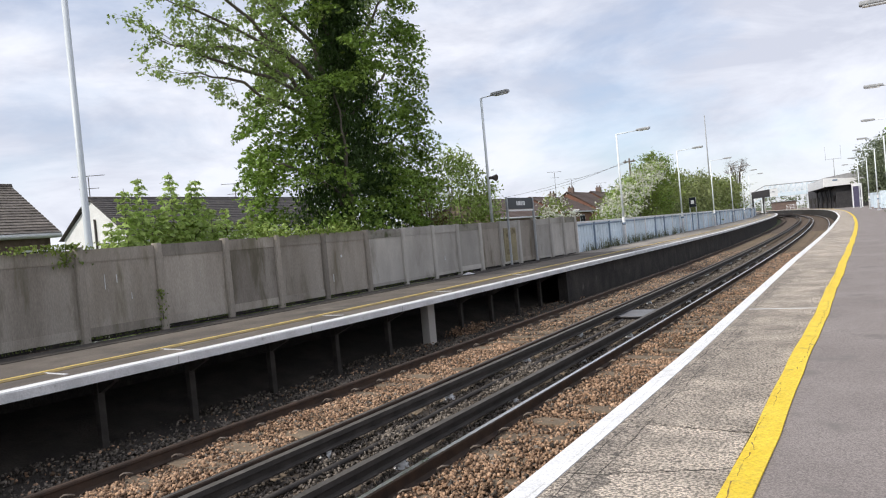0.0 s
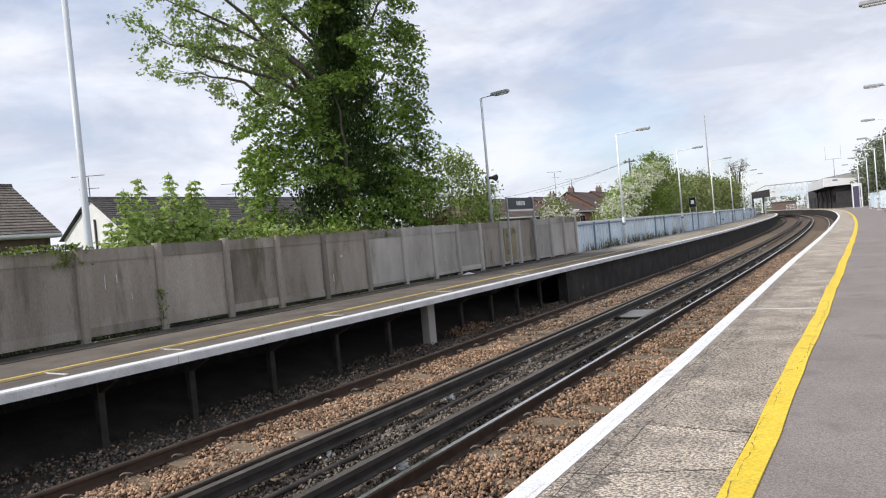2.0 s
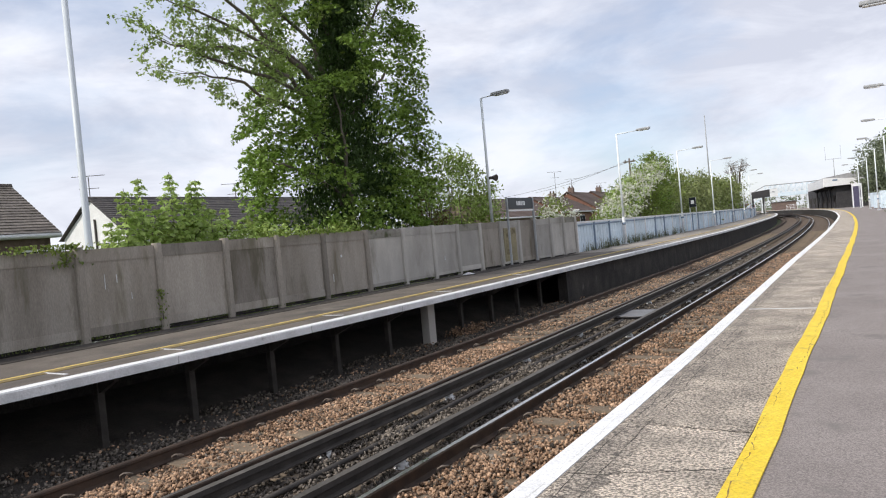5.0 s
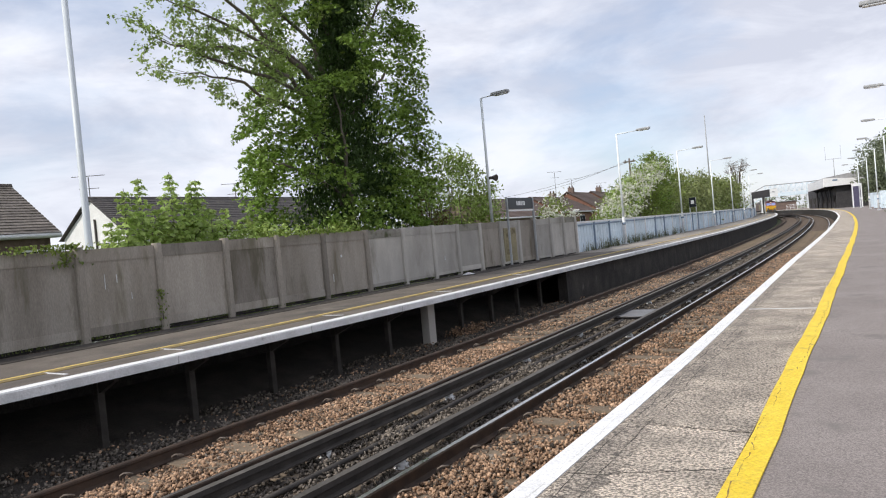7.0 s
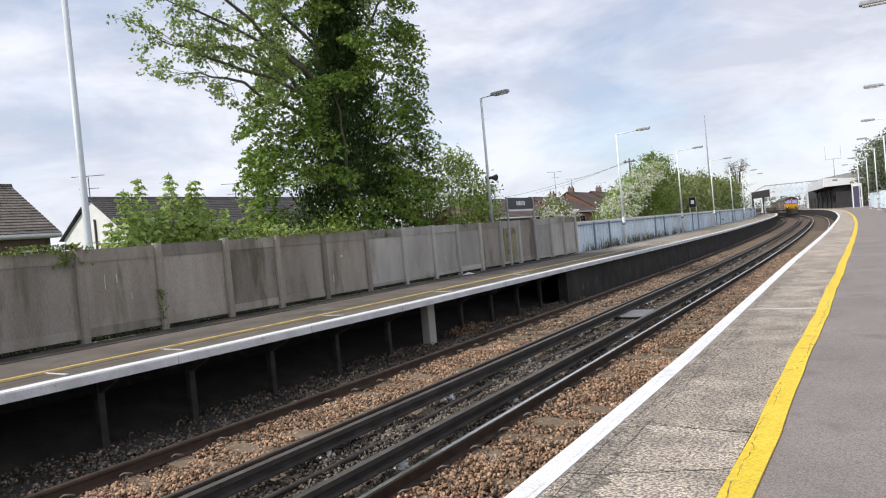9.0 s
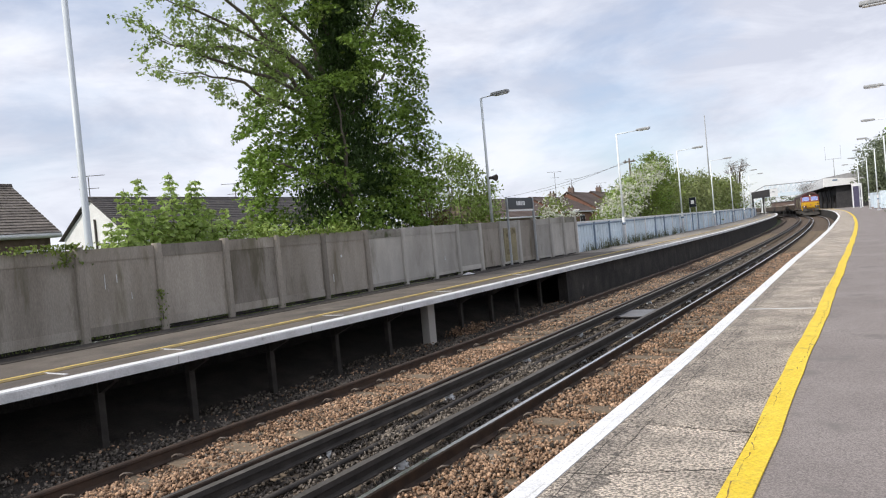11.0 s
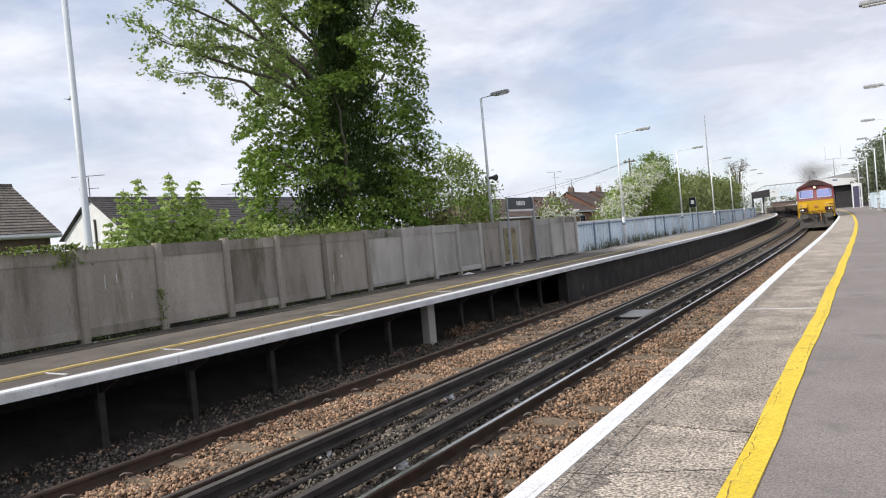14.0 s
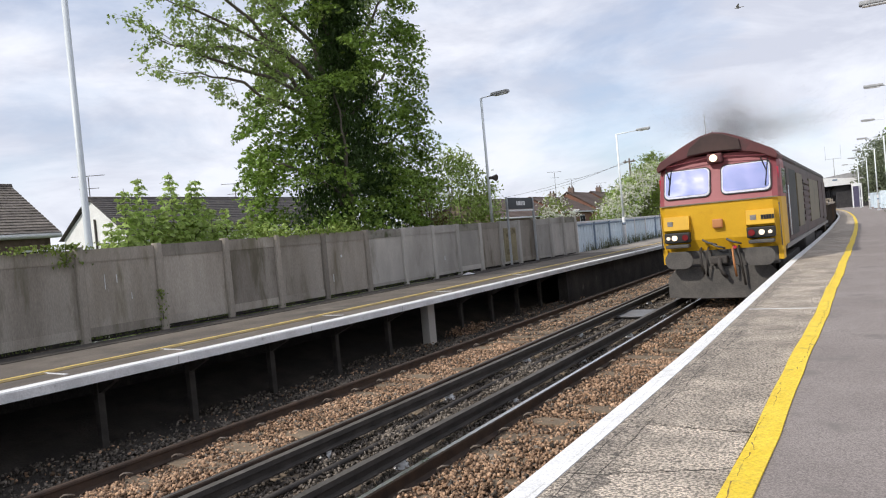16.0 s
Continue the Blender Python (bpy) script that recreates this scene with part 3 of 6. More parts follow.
def build_wall_marks():
    wall = bpy.data.objects["boundary_wall"]
    ochre = surf("ochre_stained_board", (0.24, 0.21, 0.13), (0.33, 0.285, 0.17), 2, 0.9, 0.2, 50, c3=(0.13, 0.11, 0.06), c3_scale=3, c3_at=0.55)
    strip("stained_board", bar(0.0, 0.028, 0.12, 1.34), 22.1, 22.95, ochre, wall_line, wall)["label"] = "ochre stained board"
    for s, z0, z1, w in ((6.95, 0.85, 1.12, 0.012), (7.0, 0.8, 0.95, 0.008), (7.18, 0.95, 1.1, 0.014), (7.45, 0.62, 0.74, 0.012), (12.95, 0.35, 0.55, 0.02), (13.3, 0.95, 1.02, 0.05), (9.0, 0.9, 1.0, 0.01), (18.3, 0.5, 0.62, 0.03)):
        strip("pale_streak", bar(0.02, 0.03, z0, z1), s, s + w, COPING, wall_line, wall)


build_wall_marks()
PALE_BLUE = surf("weathered_pale_blue_paint", (0.55, 0.66, 0.74), (0.70, 0.78, 0.84), 1.2, 0.7, 0.2, 50, c3=(0.38, 0.44, 0.50), c3_scale=1.3, c3_at=0.58, vary="object", vary_by=0.12)
BLUE_RAIL = surf("dull_blue_rail_paint", (0.16, 0.22, 0.30), (0.24, 0.31, 0.40), 3, 0.6, 0.1, 60)
WHITE_PAINT = surf("white_paint", (0.72, 0.73, 0.74), (0.8, 0.8, 0.8), 2, 0.6, 0.1, 60, c3=(0.55, 0.55, 0.54), c3_scale=2, c3_at=0.62)


def build_fence():
    f = tagged(empty("blue_fence"), "pale blue painted sheet fence with white top rail", "fence", kind="structure")
    s = 28.4
    while s < 150:
        b = s + 2.4
        strip("fence_sheet", bar(0.05, 0.075, -0.05, 1.27), s + 0.01, b - 0.01, PALE_BLUE, wall_line, f)
        # upright ribs of the sheet
        for k in range(6):
            q = s + 0.2 + 0.4 * k
            r = part("rib", box(-0.02, 0.012, -0.03, 0.03, 0.0, 1.22), PALE_BLUE, f)
            r.matrix_basis = on_line(q, wall_line(q) + 0.045, 0)
        p = part("fence_post", box(-0.04, 0.04, -0.04, 0.04, -0.1, 1.30, 0.006), WHITE_PAINT if (int(s) % 3) else BLUE_RAIL, f)
        p.matrix_basis = on_line(s, wall_line(s) + 0.02, 0)
        s = b
    strip("top_rail", bar(0.0, 0.1, 1.27, 1.36), 28.3, 151, WHITE_PAINT, wall_line, f)
    strip("mid_rail", bar(0.0, 0.045, 1.16, 1.22), 28.3, 151, BLUE_RAIL, wall_line, f)


build_fence()
LAMP_GREY = surf("lamp_head_grey", (0.3, 0.31, 0.32), (0.4, 0.41, 0.42), 3, 0.5, 0.1, 60)
POLE_GREY = surf("pale_grey_pole_paint", (0.52, 0.57, 0.61), (0.60, 0.64, 0.67), 2, 0.45, 0.05, 30, c3=(0.46, 0.49, 0.52), c3_scale=1.2, c3_at=0.58, deep=0.1)
LENS = surf("lamp_lens", (0.6, 0.62, 0.62), (0.7, 0.7, 0.7), 3, 0.25, 0, 60)


def lamp_post(height, arm=1.25, band=True, head=True):
    """Post at the origin, its arm along x."""
    e = empty("lamp_post")
    part("base_plate", box(-0.14, 0.14, -0.14, 0.14, 0, 0.025, 0.005), GALV, e)
    part("lower_shaft", tube([(0, 0, 0.0), (0, 0, 1.35), (0, 0, 1.42)], [0.085, 0.085, 0.06], 14), WHITE_PAINT, e)
    part("shaft", tube([(0, 0, 1.4), (0, 0, height)], [0.058, 0.042], 12), GALV, e)
    if band:
        part("band", tube([(0, 0, 1.0), (0, 0, 1.12)], 0.09, 14), BLUE_RAIL, e, "dark blue band")
    if head:
        part("arm", tube([(0, 0, height - 0.06), (0.05, 0, height - 0.01), (arm, 0, height + 0.02 * arm)], 0.024, 8), GALV, e)
        h = box(arm - 0.1, arm + 0.6, -0.11, 0.11, -0.03, 0.08, 0.03)
        bmesh.ops.transform(h, matrix=pose(0, 0, height, 0, -1.5, 0), verts=h.verts[:])
        lamp = part("lamp_head", h, LAMP_GREY, e, "grey street lamp head")
        g = box(arm + 0.02, arm + 0.54, -0.085, 0.085, -0.06, -0.03, 0.01)
        bmesh.ops.transform(g, matrix=pose(0, 0, height, 0, -1.5, 0), verts=g.verts[:])
        part("lens", g, LENS, lamp)
    return tagged(e, "tall galvanised platform lamp post with grey lamp head", "lamp post", "platform lamps")


def build_lamps():
    a = lamp_post(6.25, 0.55)
    a.matrix_basis = on_line(22.35, 10.45, 0)
    spk = empty("loudspeaker", on_line(22.35, 10.35, 3.25))
    part("horn", tube([(0.0, 0, 0), (0.12, -0.02, 0.0), (0.25, -0.04, -0.02)], [0.05, 0.07, 0.13], 12), DARK_STEEL, spk)
    part("mount", box(-0.08, 0.05, -0.03, 0.03, -0.05, 0.05), DARK_STEEL, spk)
    tagged(spk, "small dark horn loudspeaker fixed to a lamp post", "loudspeaker")
    ref = lamp_post(5.75, 1.15)
    ref.matrix_basis = on_line(35.2, 9.4, 0)
    for s in (49.6, 63.7, 77.0, 89.0, 100.5):
        copy_thing(ref, on_line(s, 9.4, 0))
    for s in (19.2, 33.4, 47.6, 61.5, 75.2, 88.7, 103.5):
        copy_thing(ref, on_line(s, -3.35 if s > 30 else -3.3, 0) @ pose(0, 0, 0, 0, 0, 180))
    tall = empty("lamp_post", on_line(6.95, 10.6, 0) @ pose(0, 0, 0, 0, 0.0, 0))
    part("shaft", tube([(0, 0, -1.25), (0, 0, 0.6), (0, 0, 8.0)], [0.075, 0.066, 0.05], 16), POLE_GREY, tall)
    part("base_plate", box(-0.16, 0.16, -0.16, 0.16, -1.25, -1.22, 0.005), GALV, tall)
    tagged(tall, "tall pale painted steel post behind the concrete wall", "lamp post")


build_lamps()
SIGN_DARK = surf("dark_sign_enamel", (0.012, 0.016, 0.025), (0.02, 0.025, 0.035), 3, 0.35, 0, 60)


def scatter_far():
    n = 200
    s = RNG.uniform(3, 26, n)
    edge = np.array([wall_line(x) for x in s])
    o = edge - np.abs(RNG.normal(0.08, 0.7, n))
    v, f = pebbles(line_points(s, o, np.full(n, 0.004)), RNG.uniform(0.008, 0.028, n), 0.4)
    tagged(new("platform_grit", mesh_fast("platform_grit", v, f, PALE_DECK)), "pale grit and crumbs on the far platform", "grit", kind="stuff")


def build_signs():
    e = empty("station_sign", on_line(23.15, 9.62, 0) @ pose(0, 0, 0, 0, 0, -90))
    # local x runs back along the line; y faces away from the track
    for x in (-1.12, 1.12):
        part("post", box(x - 0.035, x + 0.035, -0.035, 0.035, 0, 2.46, 0.006), LAMP_GREY, e)
    part("board", box(-1.08, 1.08, -0.03, 0.01, 2.02, 2.44, 0.006), SIGN_DARK, e, "dark name board")
    part("lower_rail", box(-1.08, 1.08, -0.03, 0.02, 1.94, 2.0), WHITE_PAINT, e)
    for k, w in enumerate((0.1, 0.07, 0.09, 0.11, 0.07, 0.09)):
        part("lettering_bar", box(-0.38 + 0.125 * k, -0.38 + 0.125 * k + w, 0.01, 0.016, 2.15, 2.31), WHITE_PAINT, e)
    e.matrix_basis = on_line(23.15, 9.62, 0) @ pose(0, 0, 0, 0, 0, 90 + 180)
    for c in e.children:
        if c.name.startswith("lettering"):
            c.matrix_basis = pose(0, 0, 0)
    tagged(e, "dark station name board with pale lettering on two posts", "sign")
    g = empty("small_sign", on_line(53.2, 9.3, 0) @ pose(0, 0, 0, 0, 0, 0))
    for x in (-0.22, 0.22):
        part("post", box(x - 0.025, x + 0.025, -0.025, 0.025, 0, 2.45), WHITE_PAINT, g)
    part("board", box(-0.24, 0.24, -0.03, 0.0, 1.75, 2.45, 0.01), SIGN_DARK, g)
    part("panel", box(-0.12, 0.12, -0.045, -0.03, 1.98, 2.25), WHITE_PAINT, g)
    tagged(g, "small dark notice on white posts beside the fence", "sign")
    lit = new("litter", mesh_of("litter", [(0, 0, 0.0), (0.3, 0.02, 0.015), (0.34, 0.2, 0.0), (0.16, 0.24, 0.06), (0.0, 0.15, 0.01), (0.15, 0.1, 0.075)],
                                [(0, 1, 5), (1, 2, 5), (2, 3, 5), (3, 4, 5), (4, 0, 5), (0, 4, 3, 2, 1)], WHITE_PAINT))
    lit.matrix_basis = on_line(18.0, 9.35, 0.0)
    scatter_far()
    tagged(lit, "crumpled white paper litter lying on the platform", "litter")


build_signs()


def build_platform_marks():
    for s in (4.3, 5.9, 9.2, 12.9, 17.0):
        m = new("cross_mark", mesh_of("cross_mark", *sweep(bar(0.45, 0.95, -0.02, 0.0035), s, s + 0.035, far_edge, True, [s, s + 0.035]), COPING))
        m.parent = FAR
    for s in (8.98,):
        m = new("cross_mark", mesh_of("cross_mark", *sweep(bar(-0.87, -0.135, -0.02, 0.004), s, s + 0.035, lambda x: 0.0, True, [s, s + 0.035]), COPING))
        m.parent = NEAR


build_platform_marks()


# ---- plants ----
BARK = surf("grey_bark", (0.09, 0.075, 0.06), (0.16, 0.135, 0.11), 5, 0.95, 0.8, 40, stretch=(1, 1, 0.3))
LEAF_TREE = leaf_mat("sycamore_leaf", (0.14, 0.23, 0.04), (0.245, 0.355, 0.072), 0.55)
# paler than the crown leaves, for light coming through the thin boughs
LEAF_AIRY = leaf_mat("airy_leaf", (0.24, 0.335, 0.10), (0.36, 0.46, 0.155), 0.3)
# dark leaf colour that holds the shade inside the crown
LEAF_CORE = leaf_mat("shade_dark_ivy_leaf", (0.042, 0.080, 0.020), (0.078, 0.132, 0.034))
LEAF_YOUNG = leaf_mat("young_leaf", (0.31, 0.43, 0.11), (0.45, 0.56, 0.19))
LEAF_BUSH = leaf_mat("bush_leaf", (0.16, 0.22, 0.045), (0.25, 0.315, 0.075))
LEAF_GREY = leaf_mat("grey_green_leaf", (0.16, 0.19, 0.12), (0.25, 0.285, 0.18))
LEAF_OLIVE = leaf_mat("olive_leaf", (0.19, 0.225, 0.085), (0.30, 0.335, 0.14))
LEAF_RED = leaf_mat("russet_leaf", (0.10, 0.06, 0.03), (0.15, 0.10, 0.045))
BLOSSOM = leaf_mat("white_blossom", (0.62, 0.62, 0.52), (0.75, 0.74, 0.66), 0.15)
LOBED = np.array([[0, 0, 0], [0.34, 0.12, 0.02], [0.22, 0.40, 0.0], [0.52, 0.52, -0.06], [0.2, 0.66, 0.0], [0, 1.05, -0.12],
                  [-0.2, 0.66, 0.0], [-0.52, 0.52, -0.06], [-0.22, 0.40, 0.0], [-0.34, 0.12, 0.02], [0, 0.45, 0.06]])
LOBED_F = np.array([[10, i, (i + 1) % 10] for i in range(10)])
OVAL = np.array([[0, 0, 0], [0.26, 0.35, 0.03], [0, 1, -0.08], [-0.26, 0.35, 0.03], [0, 0.42, 0.0]])
OVAL_F = np.array([[4, 0, 1], [4, 1, 2], [4, 2, 3], [4, 3, 0]])


def leaf_mesh(name, centres, sizes, material, shape="oval", droop=0.35, loose=0.55):
    base, bf = (LOBED, LOBED_F) if shape == "lobed" else (OVAL, OVAL_F)
    n, k = len(centres), len(base)
    yaw = RNG.uniform(0, 2 * np.pi, n)
    tilt = RNG.normal(-droop, loose, n)
    roll = RNG.normal(0, 0.5, n)
    p = base[None] * sizes[:, None, None]
    x, y, z = p[..., 0], p[..., 1], p[..., 2]
    c, s_ = np.cos(roll)[:, None], np.sin(roll)[:, None]
    x, z = x * c + z * s_, z * c - x * s_
    c, s_ = np.cos(tilt)[:, None], np.sin(tilt)[:, None]
    y, z = y * c - z * s_, y * s_ + z * c
    c, s_ = np.cos(yaw)[:, None], np.sin(yaw)[:, None]
    x, y = x * c - y * s_, x * s_ + y * c
    v = np.stack([x, y, z], -1) + centres[:, None]
    f = bf[None] + k * np.arange(n)[:, None, None]
    return mesh_fast(name, v.reshape(-1, 3), f.reshape(-1, 3), material)


def clumps(centres, spread, per):
    """Leaf places round clump centres, flattened."""
    n = len(centres)
    c = np.repeat(centres, per, 0)
    return c + RNG.normal(size=(n * per, 3)) * np.array([1, 1, 0.6]) * np.repeat(np.broadcast_to(spread, n), per)[:, None]


def inside(zs, lows, highs, n, o_mid, o_half, bias=0.0):
    """Clump centres filling an outline: at each height from s low to s high."""
    z = RNG.uniform(zs[0], zs[-1], n * 2)
    wid = np.interp(z, zs, highs) - np.interp(z, zs, lows)
    keep = RNG.uniform(0, 1, n * 2) < wid / wid.max()
    z = z[keep][:n]
    u = RNG.uniform(-1, 1, len(z))
    lo, hi = np.interp(z, zs, lows), np.interp(z, zs, highs)
    s = (lo + hi) / 2 + u * (hi - lo) / 2
    half = np.sqrt(np.maximum(0.05, 1 - u * u)) * o_half * np.minimum(1, (hi - lo) / 6)
    o = o_mid + half * RNG.uniform(-1, 1, len(z))
    return s, o, z


def big_tree():
    e = empty("sycamore_tree", Matrix.Translation(along(17.2, 12.9, -1.25)))
    inv = np.array(along(17.2, 12.9, -1.25))

    def loc(s, o, z):
        return Vector(line_points(np.array([s]), np.array([o]), np.array([z]))[0] - inv)
    bm = tube([loc(17.2, 12.9, -1.25), loc(17.2, 12.9, 0.5), loc(17.0, 12.9, 3.0), loc(17.1, 12.8, 6.0), loc(16.8, 12.9, 9.5), loc(16.6, 13, 13)], [0.36, 0.3, 0.24, 0.15, 0.08, 0.03], 12)
    part("trunk", bm, BARK, e)
    limbs = [((17.0, 12.9, 3.4), (15.2, 12.6, 5.2), (12.4, 12.4, 5.85), (10.7, 12.3, 5.75)),
             ((17.0, 12.9, 4.2), (15.0, 12.5, 5.9), (11.8, 12.4, 6.3), (9.9, 12.3, 6.5)),
             ((17.0, 12.9, 5.0), (15.2, 12.6, 6.8), (12.2, 12.4, 7.3), (10.1, 12.3, 7.5)),
             ((17.1, 12.9, 5.5), (15.6, 12.6, 7.6), (14.0, 12.6, 8.4), (11.2, 12.4, 9.0)),
             ((16.2, 12.7, 5.4), (14.4, 12.4, 6.2), (12.6, 12.3, 6.6), (10.9, 12.2, 6.45)),
             ((16.2, 12.7, 6.0), (14.0, 12.4, 7.2), (12.0, 12.3, 8.0), (10.4, 12.2, 8.5)),
             ((17.1, 12.9, 5.2), (18.6, 12.7, 6.4), (19.6, 12.6, 7.2), (20.5, 12.6, 7.4)),
             ((17.1, 12.9, 3.8), (18.8, 12.6, 4.6), (20.1, 12.5, 5.1), (21.3, 12.5, 4.9)),
             ((17.1, 12.9, 6.5), (18.4, 12.7, 8.2), (19.4, 12.6, 9.6), (20.4, 12.6, 10.6)),
             ((17.0, 12.9, 2.4), (15.6, 12.3, 3.2), (14.0, 12.2, 3.6), (13.1, 12.1, 3.7)),
             ((17.1, 12.9, 7.0), (16.0, 12.5, 9.4), (15.4, 12.3, 11.2), (15.2, 12.3, 12.4)),
             ((16.6, 12.2, 1.0), (15.9, 11.8, 3.0), (15.6, 11.6, 4.6), (15.5, 11.7, 6.0))]
    for l in limbs:
        us = [k / 12 for k in range(13)]
        pts = [[float(np.interp(u, (0, 0.35, 0.7, 1), [q[j] for q in l])) + (random.gauss(0, 0.05) if 0 < u < 1 else 0) for j in range(3)] for u in us]
        part("limb", tube([loc(*q) for q in pts], [0.078 * (1 - u) ** 0.8 + 0.007 for u in us], 7), BARK, e)
    # airy boughs: many forking twigs, each ending in a small open spray
    air, stemv = [], []
    for l in limbs[:6] + [limbs[8], limbs[10]]:
        for a, b in zip(l[1:], l[2:]):
            for k in range(8):
                u = (k + random.random()) / 8
                q = Vector([a[j] + (b[j] - a[j]) * u for j in range(3)])
                d = Vector((b[0] - a[0], b[1] - a[1], b[2] - a[2])).normalized() * 0.55 + Vector((random.gauss(0, 0.5), random.gauss(0, 0.5), random.gauss(0.05, 0.5)))
                r = q + d.normalized() * random.uniform(0.4, 0.95)
                stemv.append((q, r))
                for _ in range(3):
                    w = r + Vector((random.gauss(0, 0.24), random.gauss(0, 0.24), random.gauss(0.02, 0.16)))
                    stemv.append((r, w))
                    air += [w, r.lerp(w, 0.5)]
    bm = bmesh.new()
    for a, b in stemv:
        tube([loc(*a), loc(*b)], [0.008, 0.004], 4, bm, False)
    tagged(part("twig_spray", bm, BARK, e), kind="stuff")
    air = line_points(*np.array(air).T)
    p = clumps(air, 0.10, 12) - inv
    ob = new("crown", leaf_mesh("crown", p, RNG.uniform(0.06, 0.115, len(p)), LEAF_AIRY, "lobed", 0.55, 0.45))
    ob.parent = e
    ob["label"] = "open pale green boughs"
    # dense crown: layered sprays on its outside, with hollows that show the dark inside
    zs = (1.3, 2.4, 3.2, 4.0, 4.8, 5.6, 6.3, 7.2, 8.2, 9.5, 11.0, 12.5)
    lows = (13.7, 13.5, 13.5, 13.6, 13.6, 13.6, 14.1, 14.6, 14.8, 14.8, 14.8, 15.0)
    highs = (20.0, 20.5, 20.8, 21.1, 21.3, 20.7, 20.6, 20.7, 20.6, 19.9, 18.8, 17.5)
    n = 1500
    z = RNG.uniform(1.2, 12.5, n)
    a = RNG.uniform(0, 2 * np.pi, n)
    r = 1.02 - 0.34 * RNG.beta(1, 2.2, n)
    lo, hi = np.interp(z, zs, lows), np.interp(z, zs, highs)
    s = (lo + hi) / 2 + np.cos(a) * r * (hi - lo) / 2
    o = 12.9 + np.sin(a) * r * 2.1
    lump = np.sin(s * 2.1 + 0.7 * z) + np.sin(z * 2.6 - 1.1 * s + 1.0) + 0.8 * np.sin(o * 3.1 + z * 1.7)
    keep = (lump > np.interp(np.abs(s - 16.9), (0, 1.5, 3.2), (0.5, -0.1, -1.0))) & (RNG.uniform(0, 1, n) < np.interp(z, (5, 8, 10), (1, 0.75, 0.6)))
    tip = line_points(s[keep], o[keep], z[keep])
    m = len(tip)
    per = 46
    out = np.stack([tip[:, 0] - inv[0], tip[:, 1] - inv[1]], 1)
    out /= np.linalg.norm(out, axis=1, keepdims=True) + 1e-6
    u, w = RNG.uniform(-0.5, 0.5, (m, per)), RNG.normal(0, 0.19, (m, per))
    px_, py_ = out[:, :1], out[:, 1:]
    c = np.stack([tip[:, :1] + px_ * u - py_ * w, tip[:, 1:2] + py_ * u + px_ * w, tip[:, 2:] - 0.45 * (u + 0.5) ** 2 - 0.5 * w * w + RNG.normal(0, 0.05, (m, per))], -1)
    p = c.reshape(-1, 3) - inv
    ob = new("crown", leaf_mesh("crown", p, RNG.uniform(0.085, 0.16, len(p)), LEAF_TREE, "lobed", 0.45, 0.32))
    ob.parent = e
    # leaves round the trunk, coloured dark as the crown's shaded core
    n = 720
    z = RNG.uniform(0.5, 10.5, n)
    a = RNG.uniform(0, 6.28, n)
    r = np.sqrt(RNG.uniform(0.03, 1, n)) * np.interp(z, (0, 2, 5, 7, 10), (2.2, 2.3, 1.9, 1.1, 0.5))
    ivy = line_points(17.1 + r * np.cos(a), 12.75 + 0.5 * r * np.sin(a), z)
    p = clumps(ivy, 0.26, 56) - inv
    ob = new("ivy", leaf_mesh("ivy", p, RNG.uniform(0.09, 0.17, len(p)), LEAF_CORE, "oval", 0.9))
    ob.parent = e
    ob["label"] = "ivy round the trunk, darkened for the shade inside the crown"
    tagged(e, "tall leafy sycamore tree with ivy-clad trunk behind the wall", "tree")


big_tree()


def bush(name, label, s, o, outline, n, per, leaf, mats, spread=0.22, o_half=0.9, stems=6, ground=-1.25, shape="oval", category="bush"):
    """outline: rows of (z, s low, s high). mats: (material, share, part name)."""
    base = along(s, o, ground)
    inv = np.array(base)
    e = empty(name, Matrix.Translation(base))
    zs, lo, hi = zip(*outline)
    for k in range(stems):
        u = (k + 0.5) / stems
        zt = zs[0] + (zs[-1] - zs[0]) * random.uniform(0.55, 0.95)
        top = np.interp(zt, zs, lo) + u * (np.interp(zt, zs, hi) - np.interp(zt, zs, lo))
        foot = s + (top - s) * 0.25
        pts = [along(foot, o, ground) - base, along((foot + top) / 2 + random.uniform(-0.15, 0.15), o + random.uniform(-0.2, 0.2), (ground + zt) / 2) - base, along(top, o + random.uniform(-0.3, 0.3), zt) - base]
        part("stem", tube(pts, [0.05, 0.035, 0.01], 6), BARK, e)
    for mat, share, pname in mats:
        a, b, c = inside(zs, lo, hi, max(4, int(n * share * 1.5)), o, o_half)
        p = clumps(line_points(a, b, c), spread, per) - inv
        ob = new(pname, leaf_mesh(pname, p, RNG.uniform(leaf * 0.9, leaf * 1.9, len(p)), mat, shape))
        ob.parent = e
    return tagged(e, label, category)


